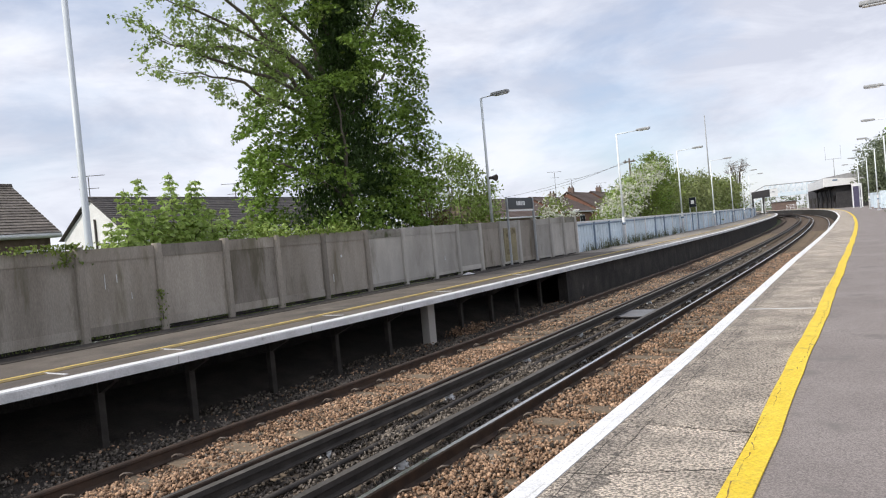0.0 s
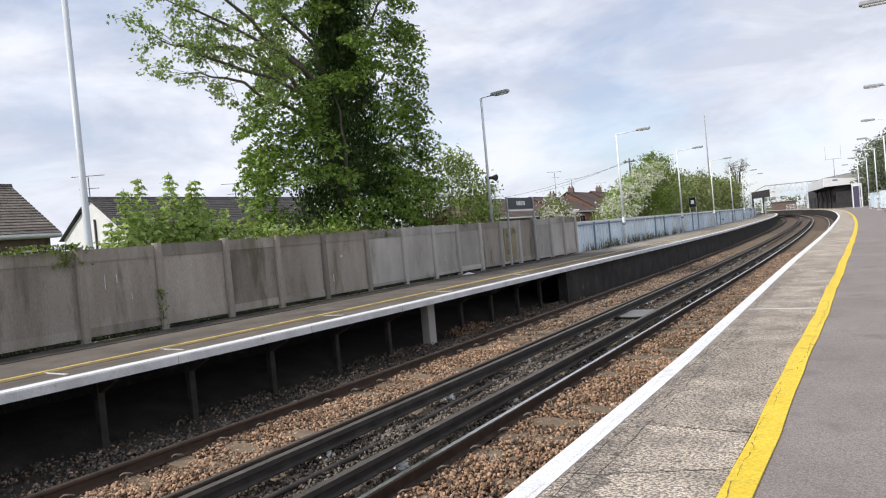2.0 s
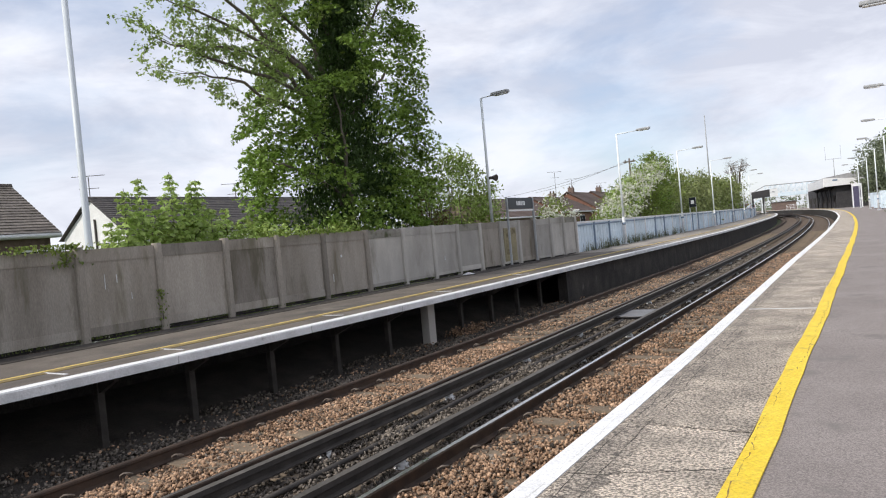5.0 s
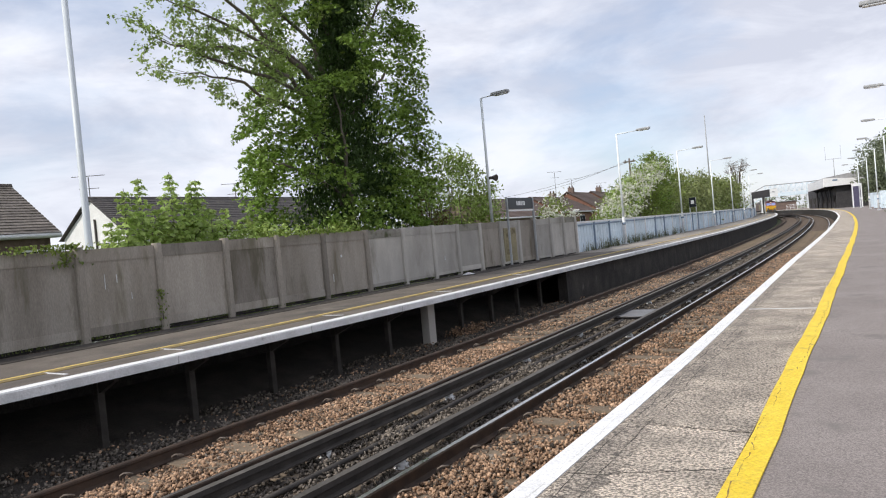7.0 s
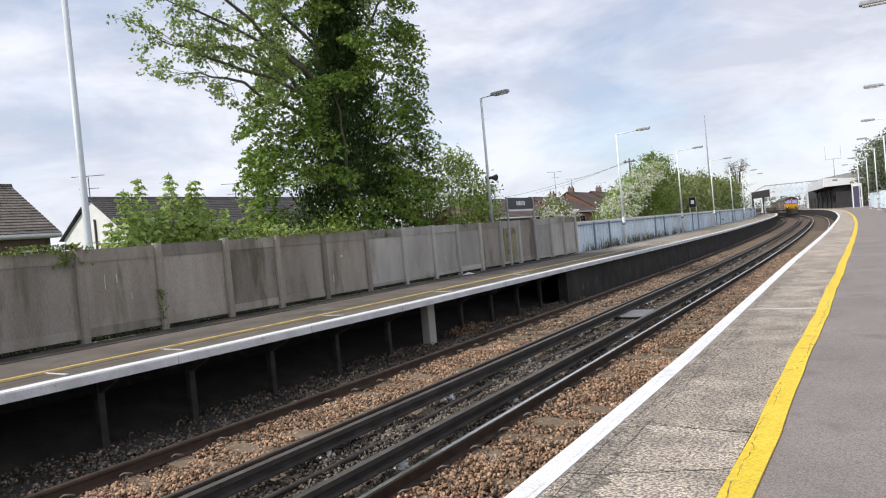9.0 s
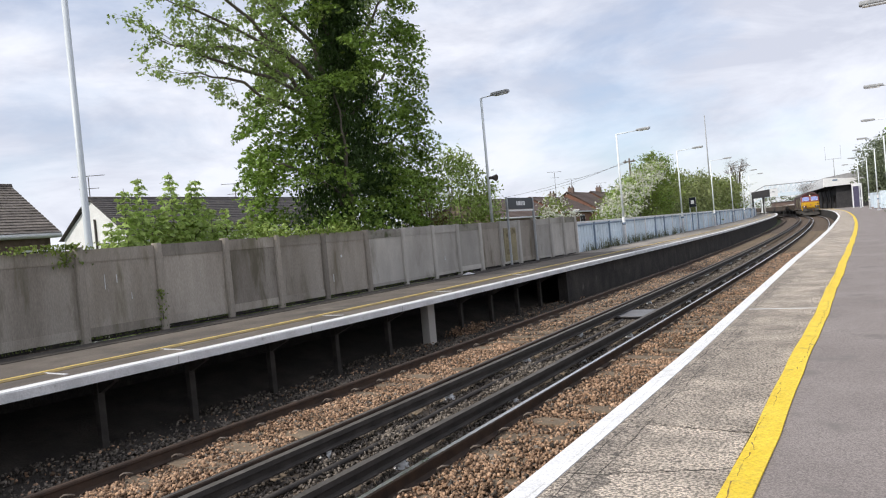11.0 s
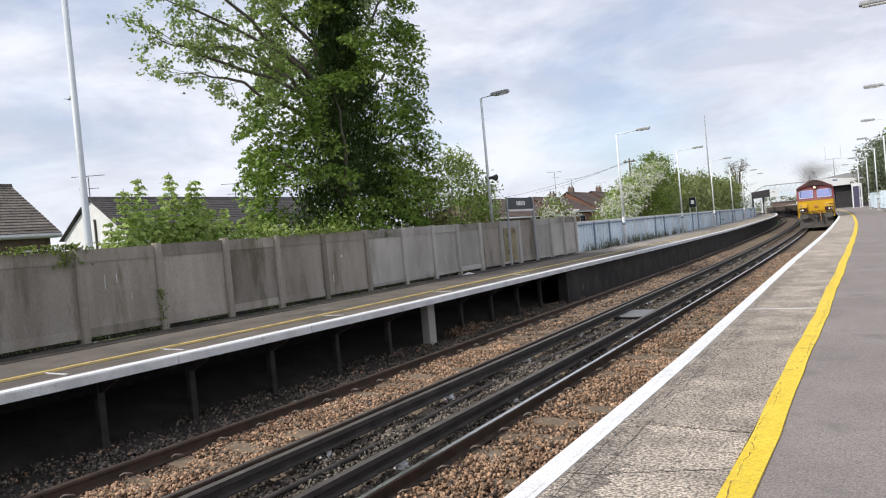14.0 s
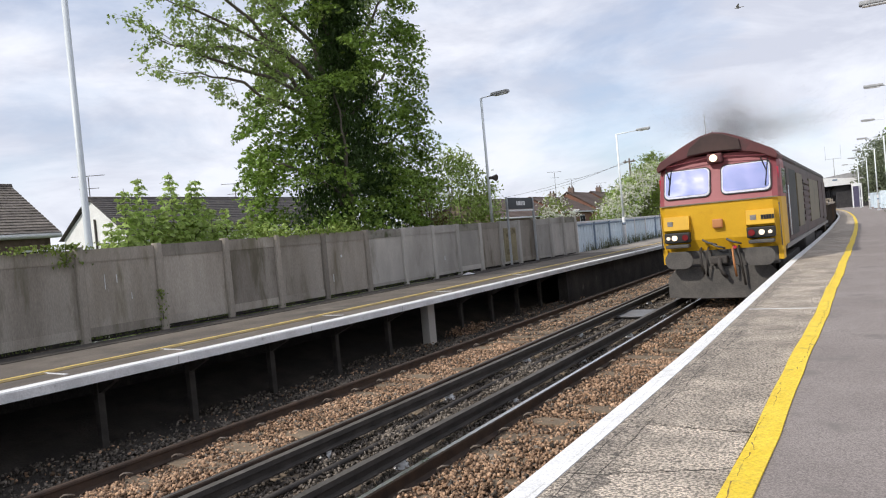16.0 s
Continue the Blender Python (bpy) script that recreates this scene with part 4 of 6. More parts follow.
def saplings():
    """Young trees with leaves in tiers, drooping outward, narrowing to a spire."""
    for s, h, w in ((7.75, 2.15, 0.45), (8.1, 2.8, 0.34), (8.45, 3.02, 0.4), (8.8, 2.45, 0.5), (9.2, 3.16, 0.44), (9.5, 2.5, 0.5), (9.72, 2.9, 0.4), (9.86, 3.02, 0.44), (10.2, 2.4, 0.5), (10.6, 2.36, 0.5), (11.1, 2.15, 0.55)):
        base = along(s, 11.2, -1.25)
        e = empty("sapling", Matrix.Translation(base))
        part("stem", tube([(0, 0, 0), (0.04, 0, h * 0.6), (0, 0.02, h + 1.25)], [0.03, 0.02, 0.006], 6), BARK, e)
        pts, sz = [], []
        z, top = 0.6, h + 1.25
        while z < top:
            down = top - z
            r = w * min(1.0, 0.2 + 0.62 * down)
            for k in range(int(12 + 46 * r)):
                a = random.uniform(0, 6.28)
                rr = r * random.uniform(0.25, 1.0)
                pts.append((math.cos(a) * rr, math.sin(a) * rr, z + random.uniform(-0.025, 0.025) - 0.22 * rr))
                sz.append(random.uniform(0.10, 0.17) * (0.75 + 0.3 * min(1, down)))
            z += 0.125
        ob = new("leaves", leaf_mesh("leaves", np.array(pts), np.array(sz), LEAF_YOUNG, "lobed", 0.5, 0.3))
        ob.parent = e
        tagged(e, "bright green young sycamore sapling behind the wall", "sapling", "saplings behind the wall")


saplings()
bush("bush", "low bright green undergrowth behind the wall", 10.0, 11.5, ((-0.5, 8.2, 13), (1.4, 8.0, 13.2), (1.8, 8.2, 13.0), (2.0, 8.6, 12.4), (2.2, 9, 11.5)), 80, 40, 0.085,
     ((LEAF_YOUNG, 0.7, "foliage"), (LEAF_BUSH, 0.4, "darker_foliage")), 0.2, 0.6, 8, shape="lobed")
bush("bush", "loose yellow-green willow bush behind the wall", 23.6, 13.0, ((-0.5, 21.5, 26.5), (1.5, 21.0, 27.4), (2.6, 21.2, 27.2), (3.4, 22.2, 26.8), (4.0, 23.0, 26.0), (4.7, 23.8, 24.8)), 260, 34, 0.10,
     ((LEAF_BUSH, 0.8, "foliage"), (LEAF_YOUNG, 0.35, "young_foliage")), 0.24, 1.2, 10)
bush("bush", "russet and green shrub beside the tree", 20.6, 12.2, ((-0.5, 19.6, 22.0), (1.6, 19.4, 22.2), (2.6, 19.8, 21.6), (3.6, 20.4, 21.4)), 50, 40, 0.09,
     ((LEAF_RED, 0.5, "russet_foliage"), (LEAF_BUSH, 0.5, "foliage")), 0.2, 0.5, 5)
bush("bush", "low green shrub leaning over the wall", 14.5, 11.0, ((-0.5, 12.0, 17.5), (1.4, 11.8, 17.6), (1.8, 12.2, 16.6), (2.1, 13, 15.5)), 60, 30, 0.08,
     ((LEAF_BUSH, 0.6, "foliage"), (LEAF_YOUNG, 0.5, "young_foliage")), 0.2, 0.5, 8)
bush("hawthorn", "hawthorn bush covered with white blossom", 43.0, 11.6, ((-0.5, 37.5, 52), (1.5, 37.5, 55), (2.4, 39.5, 56), (3.4, 43, 56), (4.4, 46.5, 55.5), (5.3, 49.5, 54.5), (6.1, 51.5, 53.5)), 330, 40, 0.13,
     ((LEAF_BUSH, 0.85, "foliage"), (LEAF_TREE, 0.35, "dark_foliage")), 0.27, 1.3, 16, category="tree")
bush("hawthorn", "white flowering branches of a hawthorn", 40.5, 11.0, ((0.5, 37.6, 41), (1.6, 37.0, 42.0), (2.4, 38.6, 44.0), (3.4, 41.6, 47.0), (4.4, 45.5, 50.5), (5.2, 48.5, 52)), 170, 15, 0.13,
     ((BLOSSOM, 1.0, "blossom"), (LEAF_YOUNG, 0.6, "foliage")), 0.2, 1.2, 8, category="tree")
bush("hawthorn", "small white-flowering shrub behind the concrete wall", 33.2, 12.5, ((-0.5, 31.5, 35), (1.5, 31.2, 36), (2.2, 31.8, 35.4), (2.9, 32.8, 34.4)), 60, 34, 0.12,
     ((LEAF_BUSH, 0.7, "foliage"), (BLOSSOM, 0.3, "blossom")), 0.22, 0.9, 5)
bush("tree", "dense dark green trackside trees", 66, 12.6, ((-0.5, 57, 76), (1.5, 57, 78), (3.0, 57.5, 78), (4.2, 60, 77), (5.2, 66, 75)), 260, 44, 0.19,
     ((LEAF_OLIVE, 0.9, "foliage"), (LEAF_BUSH, 0.2, "light_foliage")), 0.45, 2.0, 10, category="tree")
bush("tree", "dense green trackside trees along the fence", 92, 13.2, ((-0.5, 77, 112), (1.5, 77, 116), (3.6, 79, 116), (4.8, 82, 114), (5.4, 90, 108)), 240, 44, 0.25,
     ((LEAF_OLIVE, 0.9, "foliage"), (LEAF_BUSH, 0.25, "light_foliage")), 0.6, 2.4, 10, category="tree")


def twig_tree(s, o, ground, high, radius):
    """A thin-crowned tree: forking boughs that show against the sky, with few leaves."""
    base = along(s, o, ground)
    e = empty("tree", Matrix.Translation(base))
    fork = high * 0.5
    part("trunk", tube([(0, 0, 0), (0.05, 0, fork * 0.6), (0, 0, fork)], [0.16, 0.13, 0.1], 8), BARK, e)
    tips = []
    for k in range(15):
        a = 2 * math.pi * k / 15 + random.uniform(-0.2, 0.2)
        out = radius * math.sqrt(random.uniform(0.05, 1.0))
        zt = high - 0.7 * out * out / radius - random.uniform(0, 1.2)
        end = Vector((math.cos(a) * out, math.sin(a) * out, zt))
        mid = Vector((end.x * 0.45, end.y * 0.45, fork + (zt - fork) * 0.6))
        bm = tube([(0, 0, fork * 0.9), mid, end], [0.07, 0.045, 0.02], 5)
        for q in range(12):
            u = random.uniform(0.3, 1)
            f = mid.lerp(end, u)
            g = f + Vector((random.gauss(0, 0.4), random.gauss(0, 0.4), random.uniform(-0.15, 0.55)))
            tube([f, g], [0.02, 0.01], 4, bm, False)
            tips.append(g)
        part("limb", bm, BARK, e)
    p = clumps(np.array(tips), 0.2, 7)
    ob = new("sparse_foliage", leaf_mesh("sparse_foliage", p, RNG.uniform(0.09, 0.17, len(p)), LEAF_RED))
    ob.parent = e
    return tagged(e, "thin-crowned tree with sparse russet spring leaves", "tree")


twig_tree(118, 11.9, -1.25, 10.9, 2.3)
bush("tree", "grey-green tree behind the station building", 122, -9, ((1, 117, 130), (4, 116, 132), (6.5, 116, 131), (8.5, 118, 129), (10.0, 121, 126)), 260, 34, 0.3,
     ((LEAF_GREY, 1.0, "foliage"),), 0.6, 4.0, 12, category="tree")
bush("tree", "dark green tree beside the platform", 64, -6.5, ((0.5, 61, 68), (2.5, 60, 69), (5.0, 60, 68.5), (6.4, 61.5, 67)), 200, 40, 0.18,
     ((LEAF_GREY, 0.5, "foliage"), (LEAF_TREE, 0.5, "dark_foliage")), 0.4, 2.6, 8, category="tree")


def blades(name, label, spots, per, height, material, spread=0.1, ground=0.0):
    """Tufts of upright blades, each a thin three-sided spike."""
    v, f = [], []
    for s, o in spots:
        for _ in range(per):
            p = along(s + random.gauss(0, spread), o + random.gauss(0, 0.03), ground)
            h = height * random.uniform(0.4, 1.1)
            lean = Vector((random.gauss(0, 0.18), random.gauss(0, 0.18), 1)) * h
            i = len(v)
            w = 0.006 + 0.008 * height
            a = random.uniform(0, 6.28)
            v += [p + Vector((math.cos(a + k * 2.1) * w, math.sin(a + k * 2.1) * w, 0)) for k in range(3)] + [p + lean]
            f += [(i, i + 1, i + 3), (i + 1, i + 2, i + 3), (i + 2, i, i + 3)]
    tagged(new(name, mesh_of(name, v, f, material)), label, "grass", kind="stuff")


WEED = leaf_mat("weed_green", (0.07, 0.10, 0.02), (0.13, 0.16, 0.04))
DRY = leaf_mat("dry_weed", (0.13, 0.15, 0.08), (0.21, 0.22, 0.13))
blades("wall_weeds", "short green weeds along the foot of the wall", [(s, wall_line(s) - 0.03) for s in [4 + 0.16 * k + random.uniform(-0.1, 0.1) for k in range(100)] if random.random() < 0.6], 14, 0.07, WEED, 0.08)
blades("fence_grass", "tall dark grass in front of the blue fence", [(s, wall_line(s) - random.uniform(0.05, 0.4)) for s in [29 + 0.14 * k for k in range(150)] if random.random() < (0.55 if s < 44 else 0.25)], 8, 0.55, DRY, 0.16)


def ivy_patch(name, label, s, z_top, drop, n, half, leaf=0.06):
    e = empty(name, on_line(s, wall_line(s) - 0.04, 0))
    part("stem", tube([(0, 0, z_top - drop), (0.01, 0.02, z_top - drop / 2), (-0.02, 0.03, z_top)], 0.008, 5), BARK, e)
    pts = np.stack([RNG.uniform(-0.02, 0.05, n), RNG.normal(0, half, n), z_top - drop * RNG.uniform(0, 1, n) ** 1.3], 1)
    ob = new("leaves", leaf_mesh("leaves", pts, RNG.uniform(leaf * 0.6, leaf * 1.3, n), LEAF_BUSH, "lobed", 1.0))
    ob.parent = e
    tagged(e, label, "ivy")


ivy_patch("ivy", "green ivy trailing over the top of the wall", 6.25, 1.7, 0.38, 120, 0.13)
ivy_patch("ivy", "green ivy spreading along the wall top", 5.9, 1.72, 0.12, 200, 0.5)
ivy_patch("ivy", "thin strand of ivy climbing a wall post", 8.02, 0.75, 0.6, 90, 0.05, 0.05)
ivy_patch("ivy", "ivy leaves along the top of the wall", 12.4, 1.72, 0.12, 260, 1.1)


# ---- buildings ----
BRICK = surf("dark_red_brick", (0.17, 0.085, 0.06), (0.25, 0.13, 0.09), 6, 0.9, 0.4, 40, c3=(0.12, 0.07, 0.055), c3_scale=1.5, c3_at=0.55)
BROWN_BRICK = surf("brown_brick", (0.14, 0.10, 0.085), (0.20, 0.145, 0.12), 7, 0.9, 0.4, 40, c3=(0.09, 0.07, 0.06), c3_scale=2, c3_at=0.55)
WHITE_RENDER = surf("white_render", (0.74, 0.74, 0.73), (0.82, 0.82, 0.81), 1.5, 0.85, 0.2, 60, c3=(0.64, 0.63, 0.6), c3_scale=1.1, c3_at=0.6)
BROWN_TILE = surf("brown_roof_tile", (0.125, 0.108, 0.096), (0.20, 0.175, 0.155), 3.5, 0.85, 0.4, 14, c3=(0.085, 0.078, 0.07), c3_scale=1.2, c3_at=0.55, vary="object", vary_by=0.14)
GREY_TILE = surf("dark_grey_roof_tile", (0.06, 0.055, 0.055), (0.10, 0.09, 0.085), 3.5, 0.8, 0.4, 22, c3=(0.13, 0.12, 0.10), c3_scale=1.4, c3_at=0.6, vary="object", vary_by=0.14)
RED_TILE = surf("red_brown_roof_tile", (0.095, 0.068, 0.056), (0.14, 0.10, 0.084), 3.5, 0.85, 0.4, 22, vary="object", vary_by=0.14)
DARK_GLASS = surf("dark_window_glass", (0.02, 0.024, 0.028), (0.035, 0.04, 0.045), 2, 0.08, 0, 10, spec=0.6)
ROOF_SHEET = surf("grey_roof_sheet", (0.30, 0.30, 0.31), (0.40, 0.40, 0.41), 1.5, 0.7, 0.1, 20, c3=(0.24, 0.23, 0.22), c3_scale=0.6, c3_at=0.56)
# dark paint that also carries the shade under the canopies
CANOPY_DARK = surf("dark_paint_and_shade", (0.03, 0.03, 0.034), (0.055, 0.052, 0.055), 2, 0.8, 0.2, 40)


def house(s0, s1, o0, o1, eave, ridge, wallmat, roofmat, chimneys=(), windows=(), label="", gable_windows=(), aerials=(), step=0.32):
    """A gabled house whose ridge runs along the line; o0 is the wall that faces the track. Local x points to the track, y along it."""
    L, w = s1 - s0, o1 - o0
    e = empty("house", on_line(s0, o0, -1.25))
    H, R, half = eave + 1.25, ridge + 1.25, w / 2
    body = prism([(0, 0), (-w, 0), (-w, H), (-half, R - 0.12), (0, H)], 0, L, "y")
    part("wall", body, wallmat, e)
    slope = math.hypot(half, R - H)
    ang = math.atan2(R - H, half)
    n = max(4, int((slope + 0.35) / step))
    over = 0.3
    for side in (1, -1):
        for k in range(n):
            d0, d1 = -over + k * (slope + over) / n, -over + (k + 1) * (slope + over) / n + 0.05
            # each course is a thin slab, lower edge proud
            pts = []
            for d, up in ((d0, 0.03), (d0, 0.075), (d1, 0.045), (d1, 0.0)):
                x, z = d * math.cos(ang) - up * math.sin(ang), H + d * math.sin(ang) + up * math.cos(ang)
                pts.append((-x if side > 0 else x - w, z))
            part("roof_course", prism(pts, -0.22, L + 0.22, "y"), roofmat, e)
    part("ridge_tiles", tube([(-half, -0.24, R + 0.03), (-half, L + 0.24, R + 0.03)], 0.1, 8), roofmat, e)
    part("gutter", tube([(0.32, -0.2, H - 0.2), (0.32, L + 0.2, H - 0.2)], 0.06, 8), WHITE_PAINT if wallmat is not WHITE_RENDER else DARK_STEEL, e)
    part("fascia", box(0.0, 0.28, -0.2, L + 0.2, H - 0.26, H - 0.08), WHITE_PAINT, e)
    for y, x, hh in chimneys:
        c = part("chimney", box(x - 0.4, x + 0.4, y - 0.3, y + 0.3, H, R + hh, 0.01), BROWN_BRICK, e)
        for dx in (-0.2, 0.2):
            part("chimney_pot", tube([(x + dx, y, R + hh), (x + dx, y, R + hh + 0.3)], [0.11, 0.09], 10), RED_TILE, c)
    for y0, y1, z0, z1 in windows:
        wn = part("window", box(-0.04, 0.05, y0, y1, z0 + 1.25, z1 + 1.25, 0.01), WHITE_PAINT, e)
        m = (y0 + y1) / 2
        for a, b in ((y0 + 0.07, m - 0.03), (m + 0.03, y1 - 0.07)):
            part("pane", box(0.045, 0.06, a, b, z0 + 1.32, z1 + 1.18), DARK_GLASS, wn)
    for x0, x1, z0, z1 in gable_windows:
        wn = part("window", box(x0, x1, -0.05, 0.04, z0 + 1.25, z1 + 1.25, 0.01), DARK_GLASS, e)
        part("window_frame", box(x0 - 0.06, x1 + 0.06, -0.03, 0.03, z0 + 1.19, z0 + 1.25), WHITE_PAINT, wn)
    for y, x, hh in aerials:
        a = part("aerial", tube([(x, y, R - 0.2), (x, y, R + hh)], 0.025, 6), DARK_STEEL, e)
        part("boom", tube([(x - 0.75, y - 0.6, R + hh), (x + 0.75, y + 0.6, R + hh)], 0.018, 6), DARK_STEEL, a)
        for q in range(6):
            f = -0.7 + q * 0.28
            part("element", tube([(x + f * 0.9 - 0.13, y + f * 0.72 + 0.16, R + hh), (x + f * 0.9 + 0.13, y + f * 0.72 - 0.16, R + hh)], 0.01, 5), DARK_STEEL, a)
        part("boom", tube([(x - 0.45, y - 0.36, R + hh - 0.75), (x + 0.45, y + 0.36, R + hh - 0.75)], 0.018, 6), DARK_STEEL, a)
    return tagged(e, label, "house")


house(-6, 11.0, 20.6, 26.0, 2.6, 4.25, BROWN_BRICK, BROWN_TILE, windows=((13.2, 14.9, 0.6, 2.0), (16.0, 17.2, 0.6, 2.0)), label="brown brick bungalow with brown tiled roof behind the wall", step=0.19)
hw = house(23.1, 41.0, 34.4, 40.8, 3.25, 5.42, WHITE_RENDER, GREY_TILE, gable_windows=((-2.5, -1.7, 1.9, 2.7),), aerials=((0.0, -3.2, 1.35), (11.0, -3.2, 1.1)),
           windows=((4, 6, 1.0, 2.3), (10, 12, 1.0, 2.3)), label="white rendered house with long dark tiled roof", step=0.24)
part("drain_pipe", tube([(-2.9, -0.06, 0), (-2.9, -0.06, 5.4)], 0.06, 8), DARK_STEEL, hw)
house(55, 71, 26.5, 34, 2.6, 4.5, BROWN_BRICK, RED_TILE, chimneys=((5, -3.7, 0.55),), aerials=((5.4, -3.7, 2.2),), windows=((2, 4.5, 0.8, 2.0), (6.5, 8, 0.8, 2.0), (10, 13, 0.8, 2.0)), label="brick house with red-brown tiled roof and chimney")
house(75, 88, 27.5, 35, 3.0, 4.9, BRICK, RED_TILE, chimneys=((7.5, -3.7, 0.6),), aerials=((9.0, -3.7, 3.4),), windows=((2, 4.5, 1.0, 2.4), (6.5, 8.5, 1.0, 2.4)), label="red brick house with tiled roof and tall aerial")
house(93, 104, 28.5, 36.5, 3.4, 5.9, BRICK, RED_TILE, chimneys=((2.0, -4.0, 0.7),), aerials=((2.5, -4.0, 2.0),), windows=((2, 4.5, 1.4, 2.8), (6.5, 8.5, 1.4, 2.8)), label="red brick house with hipped brown roof and chimney")
house(108, 119, 29, 37, 3.6, 6.3, BRICK, RED_TILE, chimneys=((5.0, -4.0, 0.8),), aerials=((7.0, -4.0, 1.6),), windows=((2, 4.5, 1.4, 2.8),), label="distant red brick house with chimney")


def street_lamp(s, o, h):
    e = empty("street_lamp", on_line(s, o, -1.25))
    part("pole", tube([(0, 0, 0), (0, 0, h + 0.6), (0.12, 0.1, h + 1.0), (0.5, 0.4, h + 1.25)], [0.06, 0.05, 0.045, 0.04], 8), WHITE_PAINT, e)
    part("lamp_head", box(0.4, 0.95, 0.3, 0.52, h + 1.2, h + 1.32, 0.03), WHITE_PAINT, e)
    tagged(e, "white street lamp with curved arm behind the wall", "street lamp")


street_lamp(26.5, 26.5, 3.0)
street_lamp(66.0, 23.5, 2.7)


def build_station():
    # near-side canopy: its end board falls away from the track, its edge board follows the curve
    e = empty("station_canopy", on_line(127.0, -0.6, 0))
    inv = e.matrix_basis.inverted()
    part("end_fascia", prism([(0, 3.62), (0, 5.03), (7.8, 4.32), (7.8, 3.66), (3.0, 3.66)], -0.15, 0.0, "y"), WHITE_PAINT, e, "white boarded end")
    part("name_panel", box(1.2, 1.9, -0.19, -0.15, 4.45, 4.7), BLUE_RAIL, e)
    part("gable", prism([(0.2, 4.98), (5.4, 5.72), (11.4, 5.92), (11.4, 4.1), (7.8, 4.1), (7.8, 4.3)], 0.01, 0.12, "y"), ROOF_SHEET, e, "grey sheeted roof end")
    for name, prof, mat in (("side_fascia", bar(-0.6, -0.48, 3.55, 5.0), WHITE_PAINT), ("roof", [(-0.5, 5.0), (-0.5, 5.07), (-6.0, 5.75), (-12.0, 5.95), (-12.0, 5.8), (-6.0, 5.6)], ROOF_SHEET), ("soffit", bar(-7.9, -0.6, 3.9, 3.98), CANOPY_DARK)):
        v, f = sweep(prof, 127.0, 157.0, steps=[127 + 3 * k for k in range(11)])
        ob = new(name, mesh_of(name, [inv @ p for p in v], f, mat))
        ob.parent = e
    for k in range(4):
        q = on_line(131 + 7.5 * k, -1.7, 0)
        c = part("column", tube([(0, 0, 0), (0, 0, 3.95)], 0.11, 10), CANOPY_DARK, e)
        c.matrix_basis = inv @ q
        for sx in (-1, 1):
            r = part("canopy_bracket", prism([(sx * 0.1, 3.0), (sx * 1.2, 3.85), (sx * 1.2, 3.93), (sx * 0.1, 3.4)], -0.05, 0.05, "y"), CANOPY_DARK, e)
            r.matrix_basis = inv @ q
    tagged(e, "station canopy with white fascia over dark platform building", "canopy")
    # walls, doors and windows are all coloured dark, as shaded by the canopy
    b = empty("station_building", on_line(128.0, -2.3, 0))
    part("front_wall", box(0, 4.8, -0.2, 0, -0.2, 3.85), CANOPY_DARK, b)
    for k in range(7):
        q = on_line(128 + 6.6 * k, -2.3, 0)
        n = on_line(128 + 6.6 * (k + 1), -2.3, 0)
        for nm, bm, mt in (("wall", box(0, 4.8, 0, 0.05 + (n.translation - q.translation).length, -0.2, 3.85), CANOPY_DARK), ("door", box(-0.06, 0.02, 1.6, 2.8, 0, 2.1), NEAR_BLACK), ("window", box(-0.05, 0.02, 3.8, 5.6, 1.0, 2.2), NEAR_BLACK)):
            part(nm, bm, mt, b).matrix_basis = b.matrix_basis.inverted() @ q
    tagged(b, "station building coloured dark for the shade under the canopy", "building")
    # far-side canopy
    f = empty("station_canopy", on_line(133, 6.7, 0))
    part("roof", prism([(-3.6, 3.95), (-3.6, 4.1), (0.5, 4.42), (0.5, 4.27)], 0, 34, "y"), ROOF_SHEET, f)
    part("end_fascia", box(-0.65, 0.6, -0.14, 0.0, 2.95, 4.35), WHITE_PAINT, f, "white end panel")
    part("name_panel", box(-0.35, 0.15, -0.17, -0.14, 3.7, 3.9), LAMP_GREY, f)
    part("end_board", prism([(-3.5, 2.9), (-3.5, 4.02), (-0.66, 4.3), (-0.66, 3.0)], -0.1, 0.0, "y"), CANOPY_DARK, f)
    part("side_fascia", box(0.5, 0.6, 0, 34, 3.3, 4.3), CANOPY_DARK, f)
    part("back_wall", box(-3.6, -3.45, 0, 34, 0, 4.0), CANOPY_DARK, f)
    for k in range(4):
        part("column", tube([(-1.6, 1 + 10 * k, 0), (-1.6, 1 + 10 * k, 4.1)], 0.11, 8), WHITE_PAINT, f)
    tagged(f, "dark platform canopy with white end panel", "canopy")
    # footbridge: deep pale girder below, lattice above, ramped at its far end
    g = empty("footbridge", on_line(190, 0, 0))
    for y in (0, 2.2):
        part("chord", box(-5.1, 9.5, y - 0.07, y + 0.07, 6.52, 6.68), LAMP_GREY, g)
        part("girder", box(-5.2, 9.5, y - 0.06, y + 0.06, 3.62, 4.5), PALE_BLUE, g, "pale plate girder")
        for k in range(13):
            x = -5.0 + k * 14.4 / 12
            part("upright", box(x - 0.05, x + 0.05, y - 0.05, y + 0.05, 4.5, 6.55), PALE_BLUE, g)
            if k < 12:
                part("lattice_bar", tube([(x, y, 4.55), (x + 1.2, y, 6.55)], 0.035, 5), PALE_BLUE, g)
                part("lattice_bar", tube([(x + 1.2, y, 4.55), (x, y, 6.55)], 0.035, 5), PALE_BLUE, g)
        part("stair_rail", tube([(-5.0, y, 6.6), (-6.6, y, 5.85), (-9.0, y, 4.4), (-11.5, y, 2.9)], 0.09, 6), LAMP_GREY, g)
